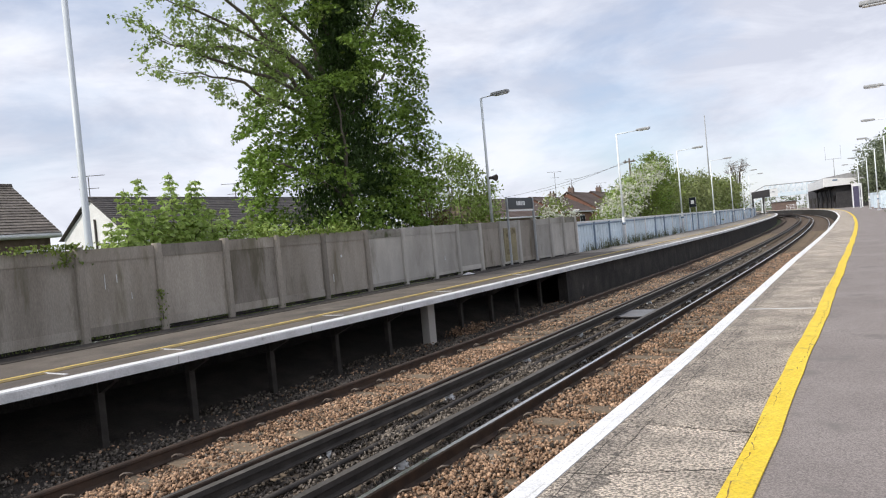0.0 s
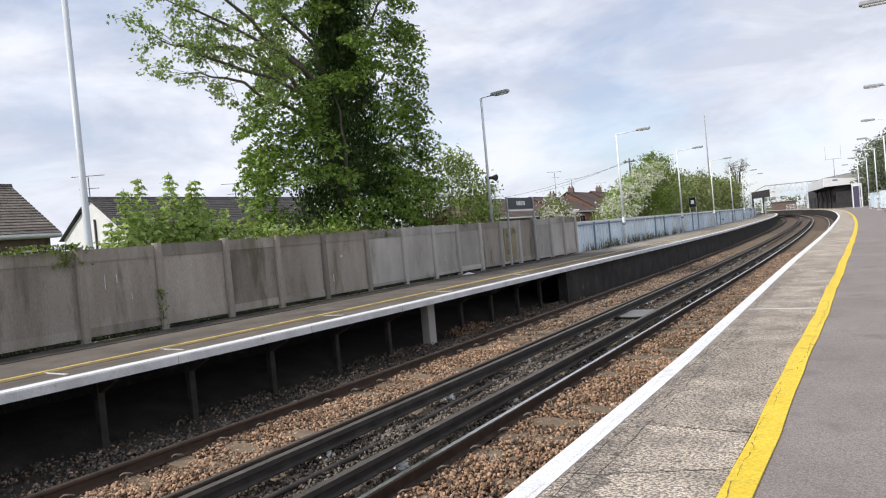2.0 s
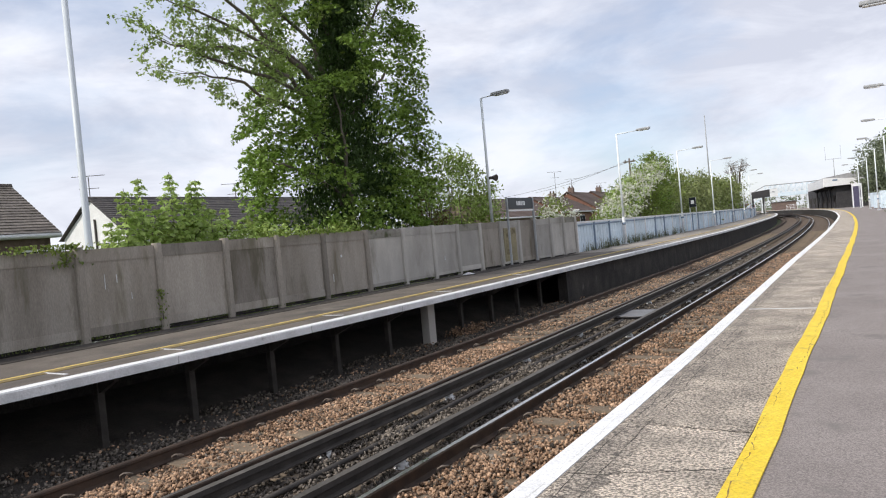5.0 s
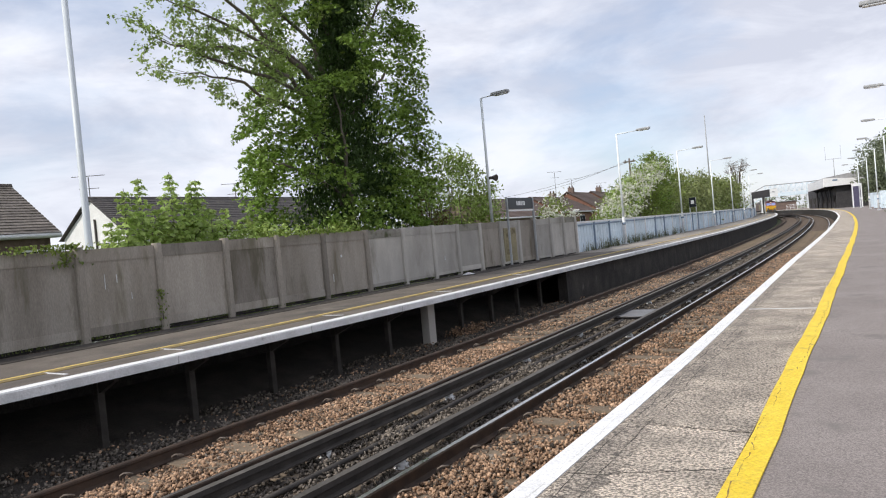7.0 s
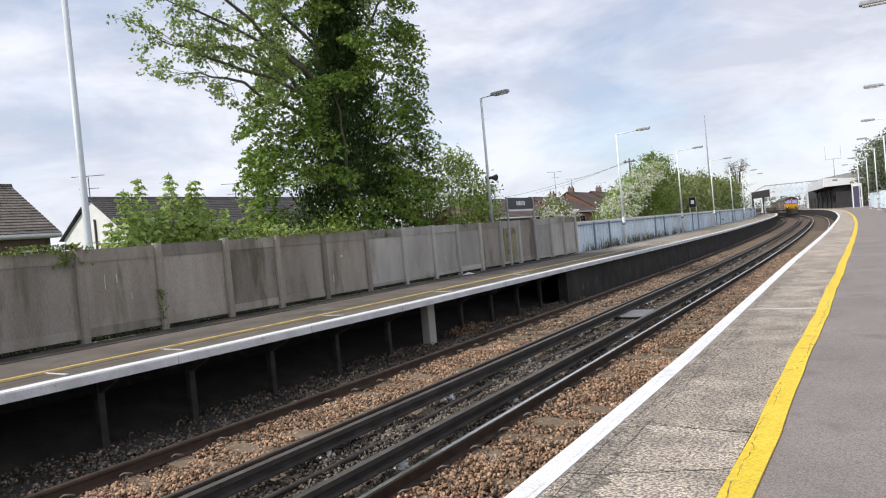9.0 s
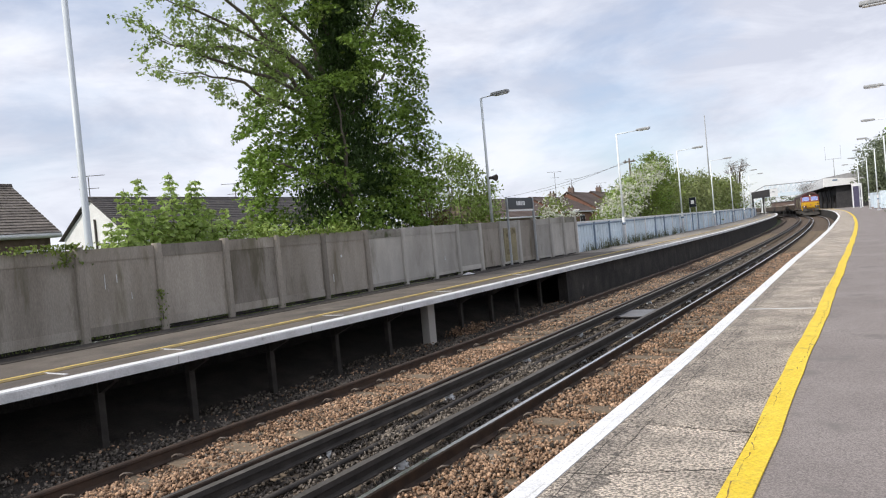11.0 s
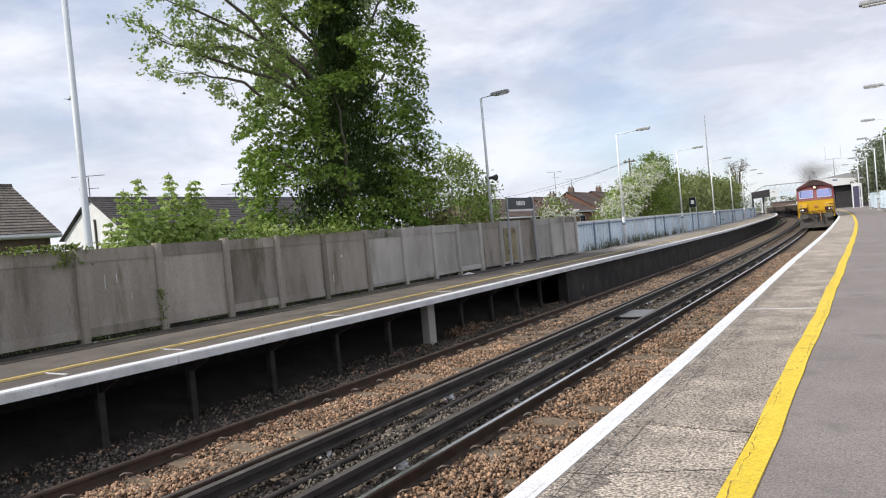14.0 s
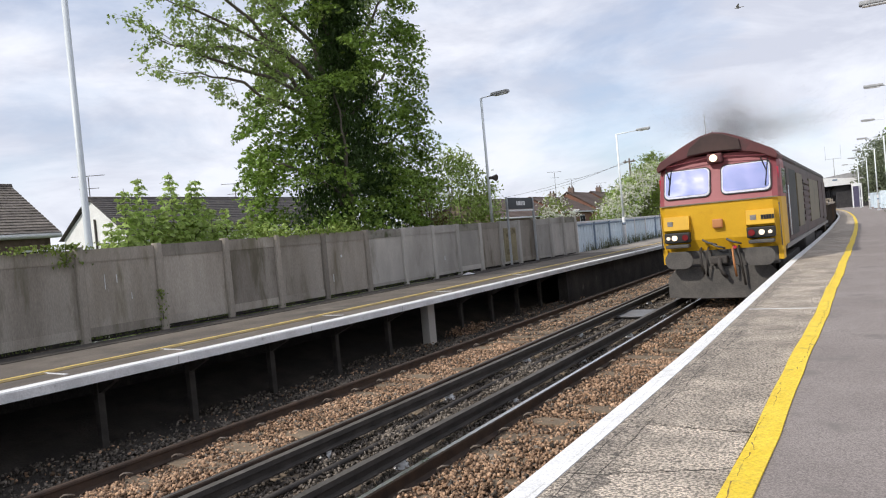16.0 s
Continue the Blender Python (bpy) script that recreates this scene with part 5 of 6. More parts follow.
    part("deck", box(-5.2, 9.5, 0, 2.2, 3.9, 4.02), PALE_BLUE, g)
    part("stair", prism([(-5.2, 4.0), (-5.2, 3.7), (-12.5, 0.0), (-12.5, 0.35)], 0.1, 2.1, "y"), PALE_BLUE, g)
    for x in (-6.0, 4.4, 8.5):
        for y in (0.1, 2.1):
            part("leg", box(x - 0.1, x + 0.1, y - 0.1, y + 0.1, -1.0 if x < 0 else 0.0, 3.9), GALV, g)
    tagged(g, "pale blue lattice footbridge over the tracks", "footbridge")
    # brick block and small white fittings on the near platform
    h = empty("brick_building", on_line(128.3, -7.2, 0))
    part("wall", box(0, 7, 0, 14, -0.2, 3.75), BRICK, h)
    wn = part("window", box(1.4, 2.6, -0.05, 0.03, 1.0, 2.6, 0.01), WHITE_PAINT, h)
    part("pane", box(1.5, 2.5, -0.07, -0.05, 1.1, 2.5), DARK_GLASS, wn)
    part("upper_band", box(0.0, 7.0, -0.06, 0.0, 2.75, 2.95), WHITE_PAINT, h)
    tagged(h, "red brick station block under the canopy", "building")
    st = empty("chimney_stack", on_line(142, -9.3, 5.7))
    part("stack", box(-0.7, 0.7, -0.5, 0.5, -0.5, 1.0), BRICK, st)
    part("cap", box(-0.8, 0.8, -0.6, 0.6, 1.0, 1.3), COPING, st, "pale concrete cap")
    tagged(st, "brick chimney stack with pale cap on the station roof", "chimney")
    for s, o, w, hh in ((86.5, -4.1, 1.0, 1.5), (80.5, -4.5, 1.3, 1.75), (97, -4.4, 1.2, 1.7)):
        k = empty("platform_cabinet", on_line(s, o, 0))
        part("body", box(-w / 2, w / 2, -0.3, 0.3, 0.06, hh, 0.03), PALE_BLUE, k)
        part("lid", box(-w / 2 - 0.04, w / 2 + 0.04, -0.34, 0.34, hh, hh + 0.08, 0.02), PALE_BLUE, k)
        for x in (-w / 2 + 0.1, w / 2 - 0.1):
            part("foot", box(x - 0.05, x + 0.05, -0.25, 0.25, 0, 0.06), DARK_STEEL, k)
        tagged(k, "pale blue equipment cabinet standing on the platform", "cabinet", "platform cabinets")
    d = empty("help_shelter", on_line(114, -3.85, 0))
    for x in (-0.55, 0.55):
        part("post", box(x - 0.08, x + 0.08, -0.08, 0.08, 0, 3.35), WHITE_PAINT, d)
    part("header", box(-0.63, 0.63, -0.1, 0.1, 3.05, 3.45, 0.02), WHITE_PAINT, d)
    part("panel", box(-0.47, 0.47, -0.04, 0.04, 0.1, 3.05), surf("purple_blue_panel", (0.06, 0.055, 0.10), (0.09, 0.085, 0.14), 2, 0.5, 0.1, 40), d)
    tagged(d, "tall white-framed purple information panel", "sign panel")
    # far end of the line
    r = empty("brick_hut", on_line(232, -3.5, 0))
    part("wall", box(-1, 5, 0, 6, -1.2, 2.3), BROWN_BRICK, r)
    part("roof", box(-1.2, 5.2, -0.2, 6.2, 2.3, 2.5), GREY_TILE, r)
    tagged(r, "small brown brick hut beyond the platform", "hut")
    for s, o in ((214, -2.8),):
        w = empty("white_railing", on_line(s, o, 0))
        for k in range(8):
            part("rail_post", box(-0.04 + 0.9 * k, 0.04 + 0.9 * k, -0.04, 0.04, 0, 1.3), WHITE_PAINT, w)
        for z in (0.45, 0.85, 1.25):
            part("rail_bar", box(0, 6.3, -0.03, 0.03, z, z + 0.07), WHITE_PAINT, w)
        tagged(w, "white railing at the end of the platform", "railing")


build_station()


def build_masts():
    e = empty("radio_mast", on_line(130, 16.8, -1.25))
    part("pole", tube([(0, 0, 0), (0, 0, 12), (0, 0, 19.8)], [0.14, 0.11, 0.07], 10), LAMP_GREY, e)
    part("foot", box(-0.4, 0.4, -0.4, 0.4, 0, 0.15), CONCRETE, e)
    tagged(e, "tall slim grey mast behind the trackside trees", "mast")
    a = empty("roof_antenna", on_line(150, -4.5, 4.9))
    part("pole", tube([(0, 0, 0.3), (0, 0, 4.45)], 0.06, 6), LAMP_GREY, a)
    part("crossbar", tube([(-1.3, 0, 4.35), (1.3, 0, 4.35)], 0.03, 6), LAMP_GREY, a)
    for x in (-1.3, 1.3):
        part("dipole", tube([(x, 0, 4.2), (x, 0, 6.8)], 0.025, 6), LAMP_GREY, a)
    tagged(a, "grey radio antenna above the station roof", "antenna")
    tp = empty("telegraph_pole", on_line(52, 13.4, -1.25))
    part("pole", tube([(0, 0, 0), (0, 0, 4), (0, 0, 7.15)], [0.1, 0.085, 0.065], 10), BARK, tp)
    part("crossarm", box(-0.45, 0.45, -0.05, 0.05, 6.85, 6.95, 0.01), BARK, tp)
    for x in (-0.32, 0.32):
        part("insulator", tube([(x, 0, 6.95), (x, 0, 7.0), (x, 0, 7.06)], [0.03, 0.045, 0.02], 8), DARK_STEEL, tp)
    tagged(tp, "dark wooden telegraph pole standing among the hawthorns", "pole")
    for (s0, o0, z0), (s1, o1, z1) in (((66, 27, 4.9), (52, 13.72, 5.72)), ((63, 30, 4.6), (52, 13.08, 5.72))):
        pts = []
        for k in range(13):
            u = k / 12
            p = along(s0, o0, z0).lerp(along(s1, o1, z1), u)
            p.z -= 1.0 * u * (1 - u)
            pts.append(p)
        tagged(part("overhead_wire", tube(pts, 0.012, 5), DARK_STEEL), "thin dark overhead wire from house to pole", "wire", "overhead wires")
    for z in (5.2, 4.0, 3.4):
        s = 178 + (5.2 - z) * 6
        q = empty("lamp_post", on_line(s, 9.2, 0))
        part("shaft", tube([(0, 0, 0), (0, 0, 7.2)], [0.07, 0.05], 8), GALV, q)
        part("lamp_head", box(0, 1.6, -0.12, 0.12, 7.15, 7.3, 0.03), GALV, q)
        tagged(q, "distant platform lamp post", "lamp post", "platform lamps")


build_masts()


def far_woods():
    pts, n = [], 700
    a = RNG.uniform(-0.75, 0.35, n)
    d = RNG.uniform(300, 420, n)
    h = RNG.uniform(-1, 5.5, n) + 1.5 * np.sin(a * 40)
    c = np.stack([d * np.sin(a), d * np.cos(a), h], 1)
    p = clumps(c, 1.6, 16)
    tagged(new("far_trees", leaf_mesh("far_trees", p, RNG.uniform(0.8, 1.8, len(p)), LEAF_GREY)), "distant line of grey-green trees", "trees", kind="stuff")


far_woods()


# ---- train ----
LOCO_YELLOW = surf("warning_yellow_paint", (0.60, 0.335, 0.012), (0.67, 0.39, 0.018), 1.5, 0.5, 0.05, 40, c3=(0.55, 0.29, 0.02), c3_scale=1.6, c3_at=0.58, deep=0.12)
LOCO_MAROON = surf("faded_maroon_paint", (0.25, 0.06, 0.07), (0.33, 0.10, 0.105), 1.5, 0.5, 0.05, 40, c3=(0.20, 0.07, 0.07), c3_scale=1.5, c3_at=0.56, deep=0.12)
LOCO_RED = surf("bright_red_paint", (0.42, 0.02, 0.05), (0.5, 0.03, 0.07), 2, 0.45, 0, 40, deep=0.12)
# maroon of the sides: grime, plus the shade of the side away from the sun
LOCO_SIDE = surf("grimy_shaded_maroon_side", (0.075, 0.05, 0.048), (0.13, 0.085, 0.08), 1.2, 0.6, 0.1, 30, c3=(0.06, 0.05, 0.045), c3_scale=1.0, c3_at=0.52, deep=0.12)
LOCO_GOLD = surf("grimy_gold_band", (0.17, 0.145, 0.095), (0.23, 0.20, 0.14), 1.2, 0.6, 0.1, 30, c3=(0.11, 0.10, 0.08), c3_scale=1.0, c3_at=0.55, deep=0.12)
LOCO_ROOF = surf("sooty_brown_roof", (0.04, 0.026, 0.024), (0.075, 0.045, 0.041), 1.6, 0.75, 0.1, 40, deep=0.12)
LOCO_HOOD = surf("dark_maroon_hood", (0.085, 0.028, 0.03), (0.13, 0.042, 0.043), 1.6, 0.6, 0.1, 40, c3=(0.055, 0.03, 0.03), c3_scale=1.4, c3_at=0.56, deep=0.12)
LOCO_GREY = surf("dusty_underframe", (0.075, 0.07, 0.066), (0.12, 0.11, 0.10), 2.5, 0.85, 0.3, 40)
LOCO_SILL = surf("grey_sill", (0.20, 0.19, 0.18), (0.28, 0.265, 0.25), 2, 0.7, 0.1, 40)
RUBBER = surf("black_rubber", (0.015, 0.015, 0.015), (0.03, 0.03, 0.03), 4, 0.6, 0, 40)
CAB_GLASS = surf("windscreen_glass", (0.46, 0.51, 0.80), (0.53, 0.53, 0.82), 1.5, 0.11, 0, 10, metal=0.9, deep=0.0)
GLASS_RIM = surf("pale_glass_edge", (0.55, 0.56, 0.64), (0.64, 0.64, 0.72), 3, 0.7, 0, 20)
ORANGE = surf("faded_orange_paint", (0.42, 0.17, 0.06), (0.5, 0.22, 0.09), 3, 0.6, 0, 40, deep=0.12)
LAMP_ON = glow("lit_headlamp", (1.0, 0.84, 0.58), 1.05)
MARKER_ON = glow("lit_marker_lamp", (0.9, 0.78, 0.6), 0.4)
RED_LENS = surf("dark_red_lens", (0.16, 0.01, 0.015), (0.2, 0.02, 0.02), 2, 0.2, 0, 10)
EAVE = [(-1.325, 1.22), (-1.325, 3.10), (-1.31, 3.25), (-1.22, 3.39), (-0.70, 3.69), (-0.27, 3.89), (0, 3.94)]


def half_width(z):
    zs, xs = [p[1] for p in EAVE], [-p[0] for p in EAVE]
    return float(np.interp(z, zs, xs))


def front_y(z):
    return float(np.interp(z, (1.2, 1.5, 2.33, 2.42, 3.3, 3.55, 3.95), (0.46, 0.34, 0.30, 0.34, 0.66, 0.62, 0.80)))


def face(zs, inset=0.0):
    """The cab's end between the heights, rounded at its corners, 1 m deep."""
    bm = bmesh.new()
    rows = []
    for z in zs:
        w, y = half_width(z) - inset, front_y(z)
        rows.append([bm.verts.new((x, yy, z)) for x, yy in ((-w, 1.6), (-w, y + 0.22), (-w + 0.05, y + 0.07), (-w + 0.16, y + 0.01), (-w * 0.4, y), (w * 0.4, y), (w - 0.16, y + 0.01), (w - 0.05, y + 0.07), (w, y + 0.22), (w, 1.6))])
    for a, b in zip(rows, rows[1:]):
        for k in range(len(a) - 1):
            bm.faces.new((a[k], a[k + 1], b[k + 1], b[k]))
    bm.faces.new(rows[0])
    bm.faces.new(rows[-1][::-1])
    bmesh.ops.recalc_face_normals(bm, faces=bm.faces[:])
    return bm


def tilted(bm, z0):
    """Lean a piece made upright at y = 0 onto the raked windscreen at height z0."""
    rake = math.atan2(front_y(3.25) - front_y(2.45), 0.8)
    bmesh.ops.transform(bm, matrix=Matrix.Translation((0, front_y(z0), z0)) @ Matrix.Rotation(-rake, 4, "X"), verts=bm.verts[:])
    return bm


def rounded(x0, x1, z0, z1, y0, y1, r=0.09, seg=4):
    pts = []
    for cx, cz, a0 in ((x1 - r, z1 - r, 0), (x0 + r, z1 - r, 90), (x0 + r, z0 + r, 180), (x1 - r, z0 + r, 270)):
        for k in range(seg + 1):
            a = radians(a0 + 90 * k / seg)
            pts.append((cx + r * math.cos(a), cz + r * math.sin(a)))
    return prism(pts, y0, y1, "y")


def disc(x, y, z, r, depth=0.04, seg=16):
    return tube([(x, y, z), (x, y - depth, z)], r, seg)


def build_locomotive():
    e = empty("locomotive")
    P = lambda n, bm, m, lab="", parent=None: part(n, bm, m, parent or e, lab)
    nose = P("nose", face((1.22, 1.5, 2.0, 2.33)), LOCO_YELLOW, "yellow warning panel")
    P("cab_front", face((2.334, 2.42, 2.8, 3.12, 3.3, 3.44)), LOCO_MAROON, "faded maroon cab front")
    arch = [(1.30, 3.17), (0.95, 3.35), (0.5, 3.46), (0.0, 3.50), (-0.5, 3.46), (-0.95, 3.35), (-1.30, 3.17)]
    top = [(x * 1.015, z + 0.02) for x, z in EAVE[2:]]
    P("hood", prism(top + [(-x, z) for x, z in top[-2::-1]] + arch, 0.50, 1.62, "y", 0.02), LOCO_HOOD, "dark maroon roof hood")
    P("visor", prism([(-0.60, 3.475), (-0.52, 3.66), (-0.24, 3.88), (0.0, 3.93), (0.24, 3.88), (0.56, 3.72), (0.60, 3.475), (0.0, 3.515)], 0.455, 0.60, "y", 0.015), LOCO_ROOF, "sooty black centre panel")
    P("waist_strip", box(-1.27, 1.27, 0.27, 0.32, 2.325, 2.35), LOCO_GOLD)
    for a, b in ((-1.17, -0.11), (0.11, 1.17)):
        w = P("windscreen", tilted(rounded(a, b, -0.37, 0.37, -0.035, 0.05, 0.12), 2.82), RUBBER, "windscreen with dark rubber seal")
        P("rim", tilted(rounded(a + 0.022, b - 0.022, -0.348, 0.348, -0.041, 0.0, 0.11), 2.82), GLASS_RIM, "pale inner edge of the glass", w)
        P("pane", tilted(rounded(a + 0.05, b - 0.05, -0.30, 0.325, -0.047, 0.0, 0.1), 2.82), CAB_GLASS, "", w)
        x = b - 0.12 if a > 0 else a + 0.12
        P("wiper", tilted(tube([(x - 0.08, -0.07, 0.42), (x + 0.03, -0.075, 0.1), (x, -0.075, -0.25)], 0.014, 5), 2.82), RUBBER, "", w)
        P("wiper_arm", tilted(tube([(x + 0.06, -0.06, 0.4), (x + 0.03, -0.07, 0.1)], 0.01, 5), 2.82), RUBBER, "", w)
    P("handrail", tube([(-1.1, 0.52, 3.28), (-0.2, 0.5, 3.37), (0.2, 0.5, 3.37), (1.1, 0.52, 3.28)], 0.01, 6), LOCO_MAROON)
    hb = P("headlamp_box", box(-0.15, 0.19, 0.42, 0.75, 3.24, 3.46, 0.04), LOCO_HOOD)
    P("headlamp", disc(0.0, 0.425, 3.35, 0.085, 0.03), LAMP_ON, "lit round headlamp", hb)
    P("marker_box", box(-0.11, 0.11, 0.22, 0.34, 1.74, 1.95, 0.03), ORANGE, "faded orange socket box")
    for sx in (-1, 1):
        lid = P("lamp_cover", prism([(0.33, 1.71), (0.24, 1.71), (0.17, 1.76), (0.24, 2.08), (0.33, 2.08)], sx * 0.9 - 0.29, sx * 0.9 + 0.29, "x", 0.008), LOCO_YELLOW)
        P("warning_plate", box(sx * 0.9 - 0.2, sx * 0.9 - 0.08, 0.185, 0.215, 1.86, 1.97), LOCO_SILL, "", lid)
        if sx > 0:
            for k in range(5):
                P("number_bar", box(0.92 + 0.055 * k, 0.965 + 0.055 * k, 0.18, 0.215, 1.86, 1.96), RUBBER, "", lid)
        cl = P("lamp_cluster", box(sx * 0.9 - 0.29, sx * 0.9 + 0.29, 0.16, 0.34, 1.46, 1.70, 0.025), RUBBER, "dark lamp cluster")
        inner = 0.02 if sx > 0 else -0.05
        P("headlight", disc(sx * 0.9 + inner, 0.165, 1.58, 0.062), LAMP_ON if sx < 0 else MARKER_ON, "lit round lamp", cl)
        P("marker_light", disc(sx * 0.9 + sx * 0.19, 0.165, 1.58, 0.042), MARKER_ON, "small lit lamp", cl)
        P("tail_light", disc(sx * 0.9 - sx * 0.19, 0.165, 1.58, 0.07), RED_LENS, "", cl)
        P("step", box(sx * 0.9 - 0.26, sx * 0.9 + 0.26, 0.1, 0.36, 1.34, 1.42, 0.02), LOCO_GREY)
        bf = P("buffer", rounded(sx * 0.863 - 0.31, sx * 0.863 + 0.31, 0.86, 1.26, 0.0, 0.07, 0.19, 6), LOCO_GREY, "oval steel buffer")
        P("buffer_shank", tube([(sx * 0.863, 0.05, 1.06), (sx * 0.863, 0.5, 1.06)], [0.11, 0.15], 12), DARK_STEEL, "", bf)
        P("corner_post", box(sx * 1.25 - 0.05, sx * 1.25 + 0.05, 0.4, 0.9, 0.95, 1.3), LOCO_YELLOW)
        P("hand_pole", tube([(sx * 1.29, 0.36, 1.25), (sx * 1.29, 0.32, 2.2)], 0.012, 5), LOCO_GREY)
    P("headstock", box(-1.2, 1.2, 0.40, 0.75, 0.85, 1.24, 0.03), LOCO_GREY, "dusty grey headstock")
    # black block in place of the dark hollow behind the coupling
    P("coupling_recess", box(-0.22, 0.22, 0.385, 0.45, 1.02, 1.24), RUBBER)
    ck = P("coupling", tube([(0.0, 0.45, 1.05), (0.0, 0.2, 1.02), (0.0, 0.12, 0.9), (0.05, 0.14, 0.72), (0.12, 0.2, 0.62)], [0.06, 0.055, 0.05, 0.045, 0.05], 8), DARK_STEEL, "grimy screw coupling")
    P("drawhook", box(-0.2, 0.16, 0.18, 0.44, 0.92, 1.1, 0.03), DARK_STEEL, "", ck)
    for x0, x1, z1, m in ((-0.42, -0.36, 0.7, DARK_STEEL), (-0.26, -0.3, 0.65, DARK_STEEL), (0.28, 0.32, 0.62, ORANGE), (0.4, 0.5, 0.42, DARK_STEEL)):
        P("brake_hose", tube([(x0, 0.4, 1.3), (x0, 0.22, 1.22), ((x0 + x1) / 2, 0.16, 0.95), (x1, 0.22, z1)], 0.025, 7), m)
    for x, z in ((-0.22, 1.45), (-0.05, 1.36), (0.3, 1.44)):
        P("jumper_cable", tube([(x - 0.14, 0.3, z + 0.04), (x, 0.2, z - 0.03), (x + 0.16, 0.3, z - 0.09)], 0.026, 6), LOCO_GREY)
    P("tap", disc(0.33, 0.3, 1.28, 0.035), LOCO_RED)
    P("snow_plough", prism([(-1.22, 0.16), (-1.22, 0.62), (-1.0, 0.86), (1.0, 0.86), (1.22, 0.62), (1.22, 0.16), (0.4, 0.12), (-0.4, 0.12)], 0.32, 0.40, "y", 0.01), LOCO_GREY, "dusty grey snow plough")
    # body behind the cab
    outline = EAVE + [(-x, z) for x, z in EAVE[-2::-1]]
    L = 21.0
    P("body", prism([(x * 0.965, z - 0.03) for x, z in outline], 1.5, L - 0.4, "y"), LOCO_SIDE, "grimy maroon body, darkened for its shaded side")
    low = [(-1.24, 3.15)] + [(x * 0.985, z + 0.012) for x, z in outline if z > 3.15] + [(1.24, 3.15)]
    for a, b in ((1.55, 5.2), (5.28, 12.0), (12.08, 17.0), (17.08, 20.6)):
        P("roof_panel", prism(low, a, b, "y"), LOCO_ROOF if a < 1.6 else LOCO_GREY)
    P("exhaust_silencer", box(-0.35, 0.35, 7.2, 9.2, 3.8, 4.0, 0.04), DARK_STEEL)
    for sx in (-1, 1):
        X = sx * 1.30

        def slab(y0, y1, z0, z1, d=0.02):
            return box(min(X, X + sx * d) - (0.03 if sx > 0 else 0), max(X, X + sx * d) + (0.03 if sx < 0 else 0), y0, y1, z0, z1, 0.006)
        P("cab_side", slab(0.78, 1.9, 1.25, 3.02), LOCO_SIDE)
        P("red_edge", slab(0.60, 0.80, 2.36, 3.0, 0.004), LOCO_RED)
        P("cab_window", slab(1.0, 1.75, 2.4, 2.98, 0.028), DARK_GLASS)
        d = P("cab_door", slab(2.1, 2.75, 1.3, 3.05), LOCO_SIDE)
        P("door_handle", tube([(X + sx * 0.05, 2.02, 1.4), (X + sx * 0.05, 2.02, 2.6)], 0.015, 6), GALV, "", d)
        # flat black panel painted in for the shade of a recess
        P("door_recess", slab(3.0, 4.9, 1.35, 3.05, -0.015), RUBBER)
        P("grille", slab(5.1, 7.0, 1.5, 3.0), LOCO_GOLD)
        for k in range(7):
            P("louvre", slab(7.3, 9.6, 1.6 + 0.19 * k, 1.72 + 0.19 * k, 0.03), LOCO_SIDE)
        P("side_panel", slab(9.9, 14.8, 1.5, 2.95), LOCO_GOLD, "faded gold side band")
        P("grille", slab(15.2, 17.6, 1.5, 3.0), LOCO_SIDE)
        P("rear_panel", slab(17.9, 20.2, 1.4, 3.0), LOCO_SIDE)
        P("sill", box(min(X, X + sx * 0.04), max(X, X + sx * 0.04), 0.9, 20.5, 1.14, 1.24), LOCO_SILL, "grey sill beam")
        P("fuel_tank", box(min(sx * 0.3, sx * 1.2), max(sx * 0.3, sx * 1.2), 8.4, 12.8, 0.35, 1.1, 0.06), LOCO_GREY)
    for y in (4.3, 16.8):
        bg = P("bogie", box(-0.95, 0.95, y - 2.3, y + 2.3, 0.55, 0.8, 0.03), DARK_STEEL)
        for sx in (-1, 1):
            P("side_frame", prism([(y - 2.5, 0.5), (y - 2.2, 0.85), (y + 2.2, 0.85), (y + 2.5, 0.5), (y + 1.6, 0.38), (y, 0.5), (y - 1.6, 0.38)], sx * 1.08 - 0.06, sx * 1.08 + 0.06, "x", 0.01), LOCO_GREY, "", bg)
            for dy in (-1.9, 0, 1.9):
                P("wheel", tube([(sx * 0.68, y + dy, 0.53), (sx * 0.82, y + dy, 0.53)], 0.525, 20), DARK_STEEL, "", bg)
                P("axle_box", box(min(sx * 1.06, sx * 1.2), max(sx * 1.06, sx * 1.2), y + dy - 0.16, y + dy + 0.16, 0.36, 0.68, 0.03), LOCO_GREY, "", bg)
    P("rear_end", prism([(x * 0.96, z) for x, z in outline], L - 0.42, L - 0.2, "y"), LOCO_YELLOW)
    return tagged(e, "maroon and yellow diesel freight locomotive with lit headlamps, travelling", "locomotive")


WAGON_SIDE = surf("rusty_wagon_side", (0.055, 0.045, 0.038), (0.10, 0.08, 0.065), 1.3, 0.85, 0.2, 30, c3=(0.13, 0.075, 0.045), c3_scale=0.9, c3_at=0.56)
WAGON_RIM = surf("worn_wagon_rim", (0.28, 0.24, 0.19), (0.38, 0.33, 0.27), 2, 0.8, 0.1, 40)


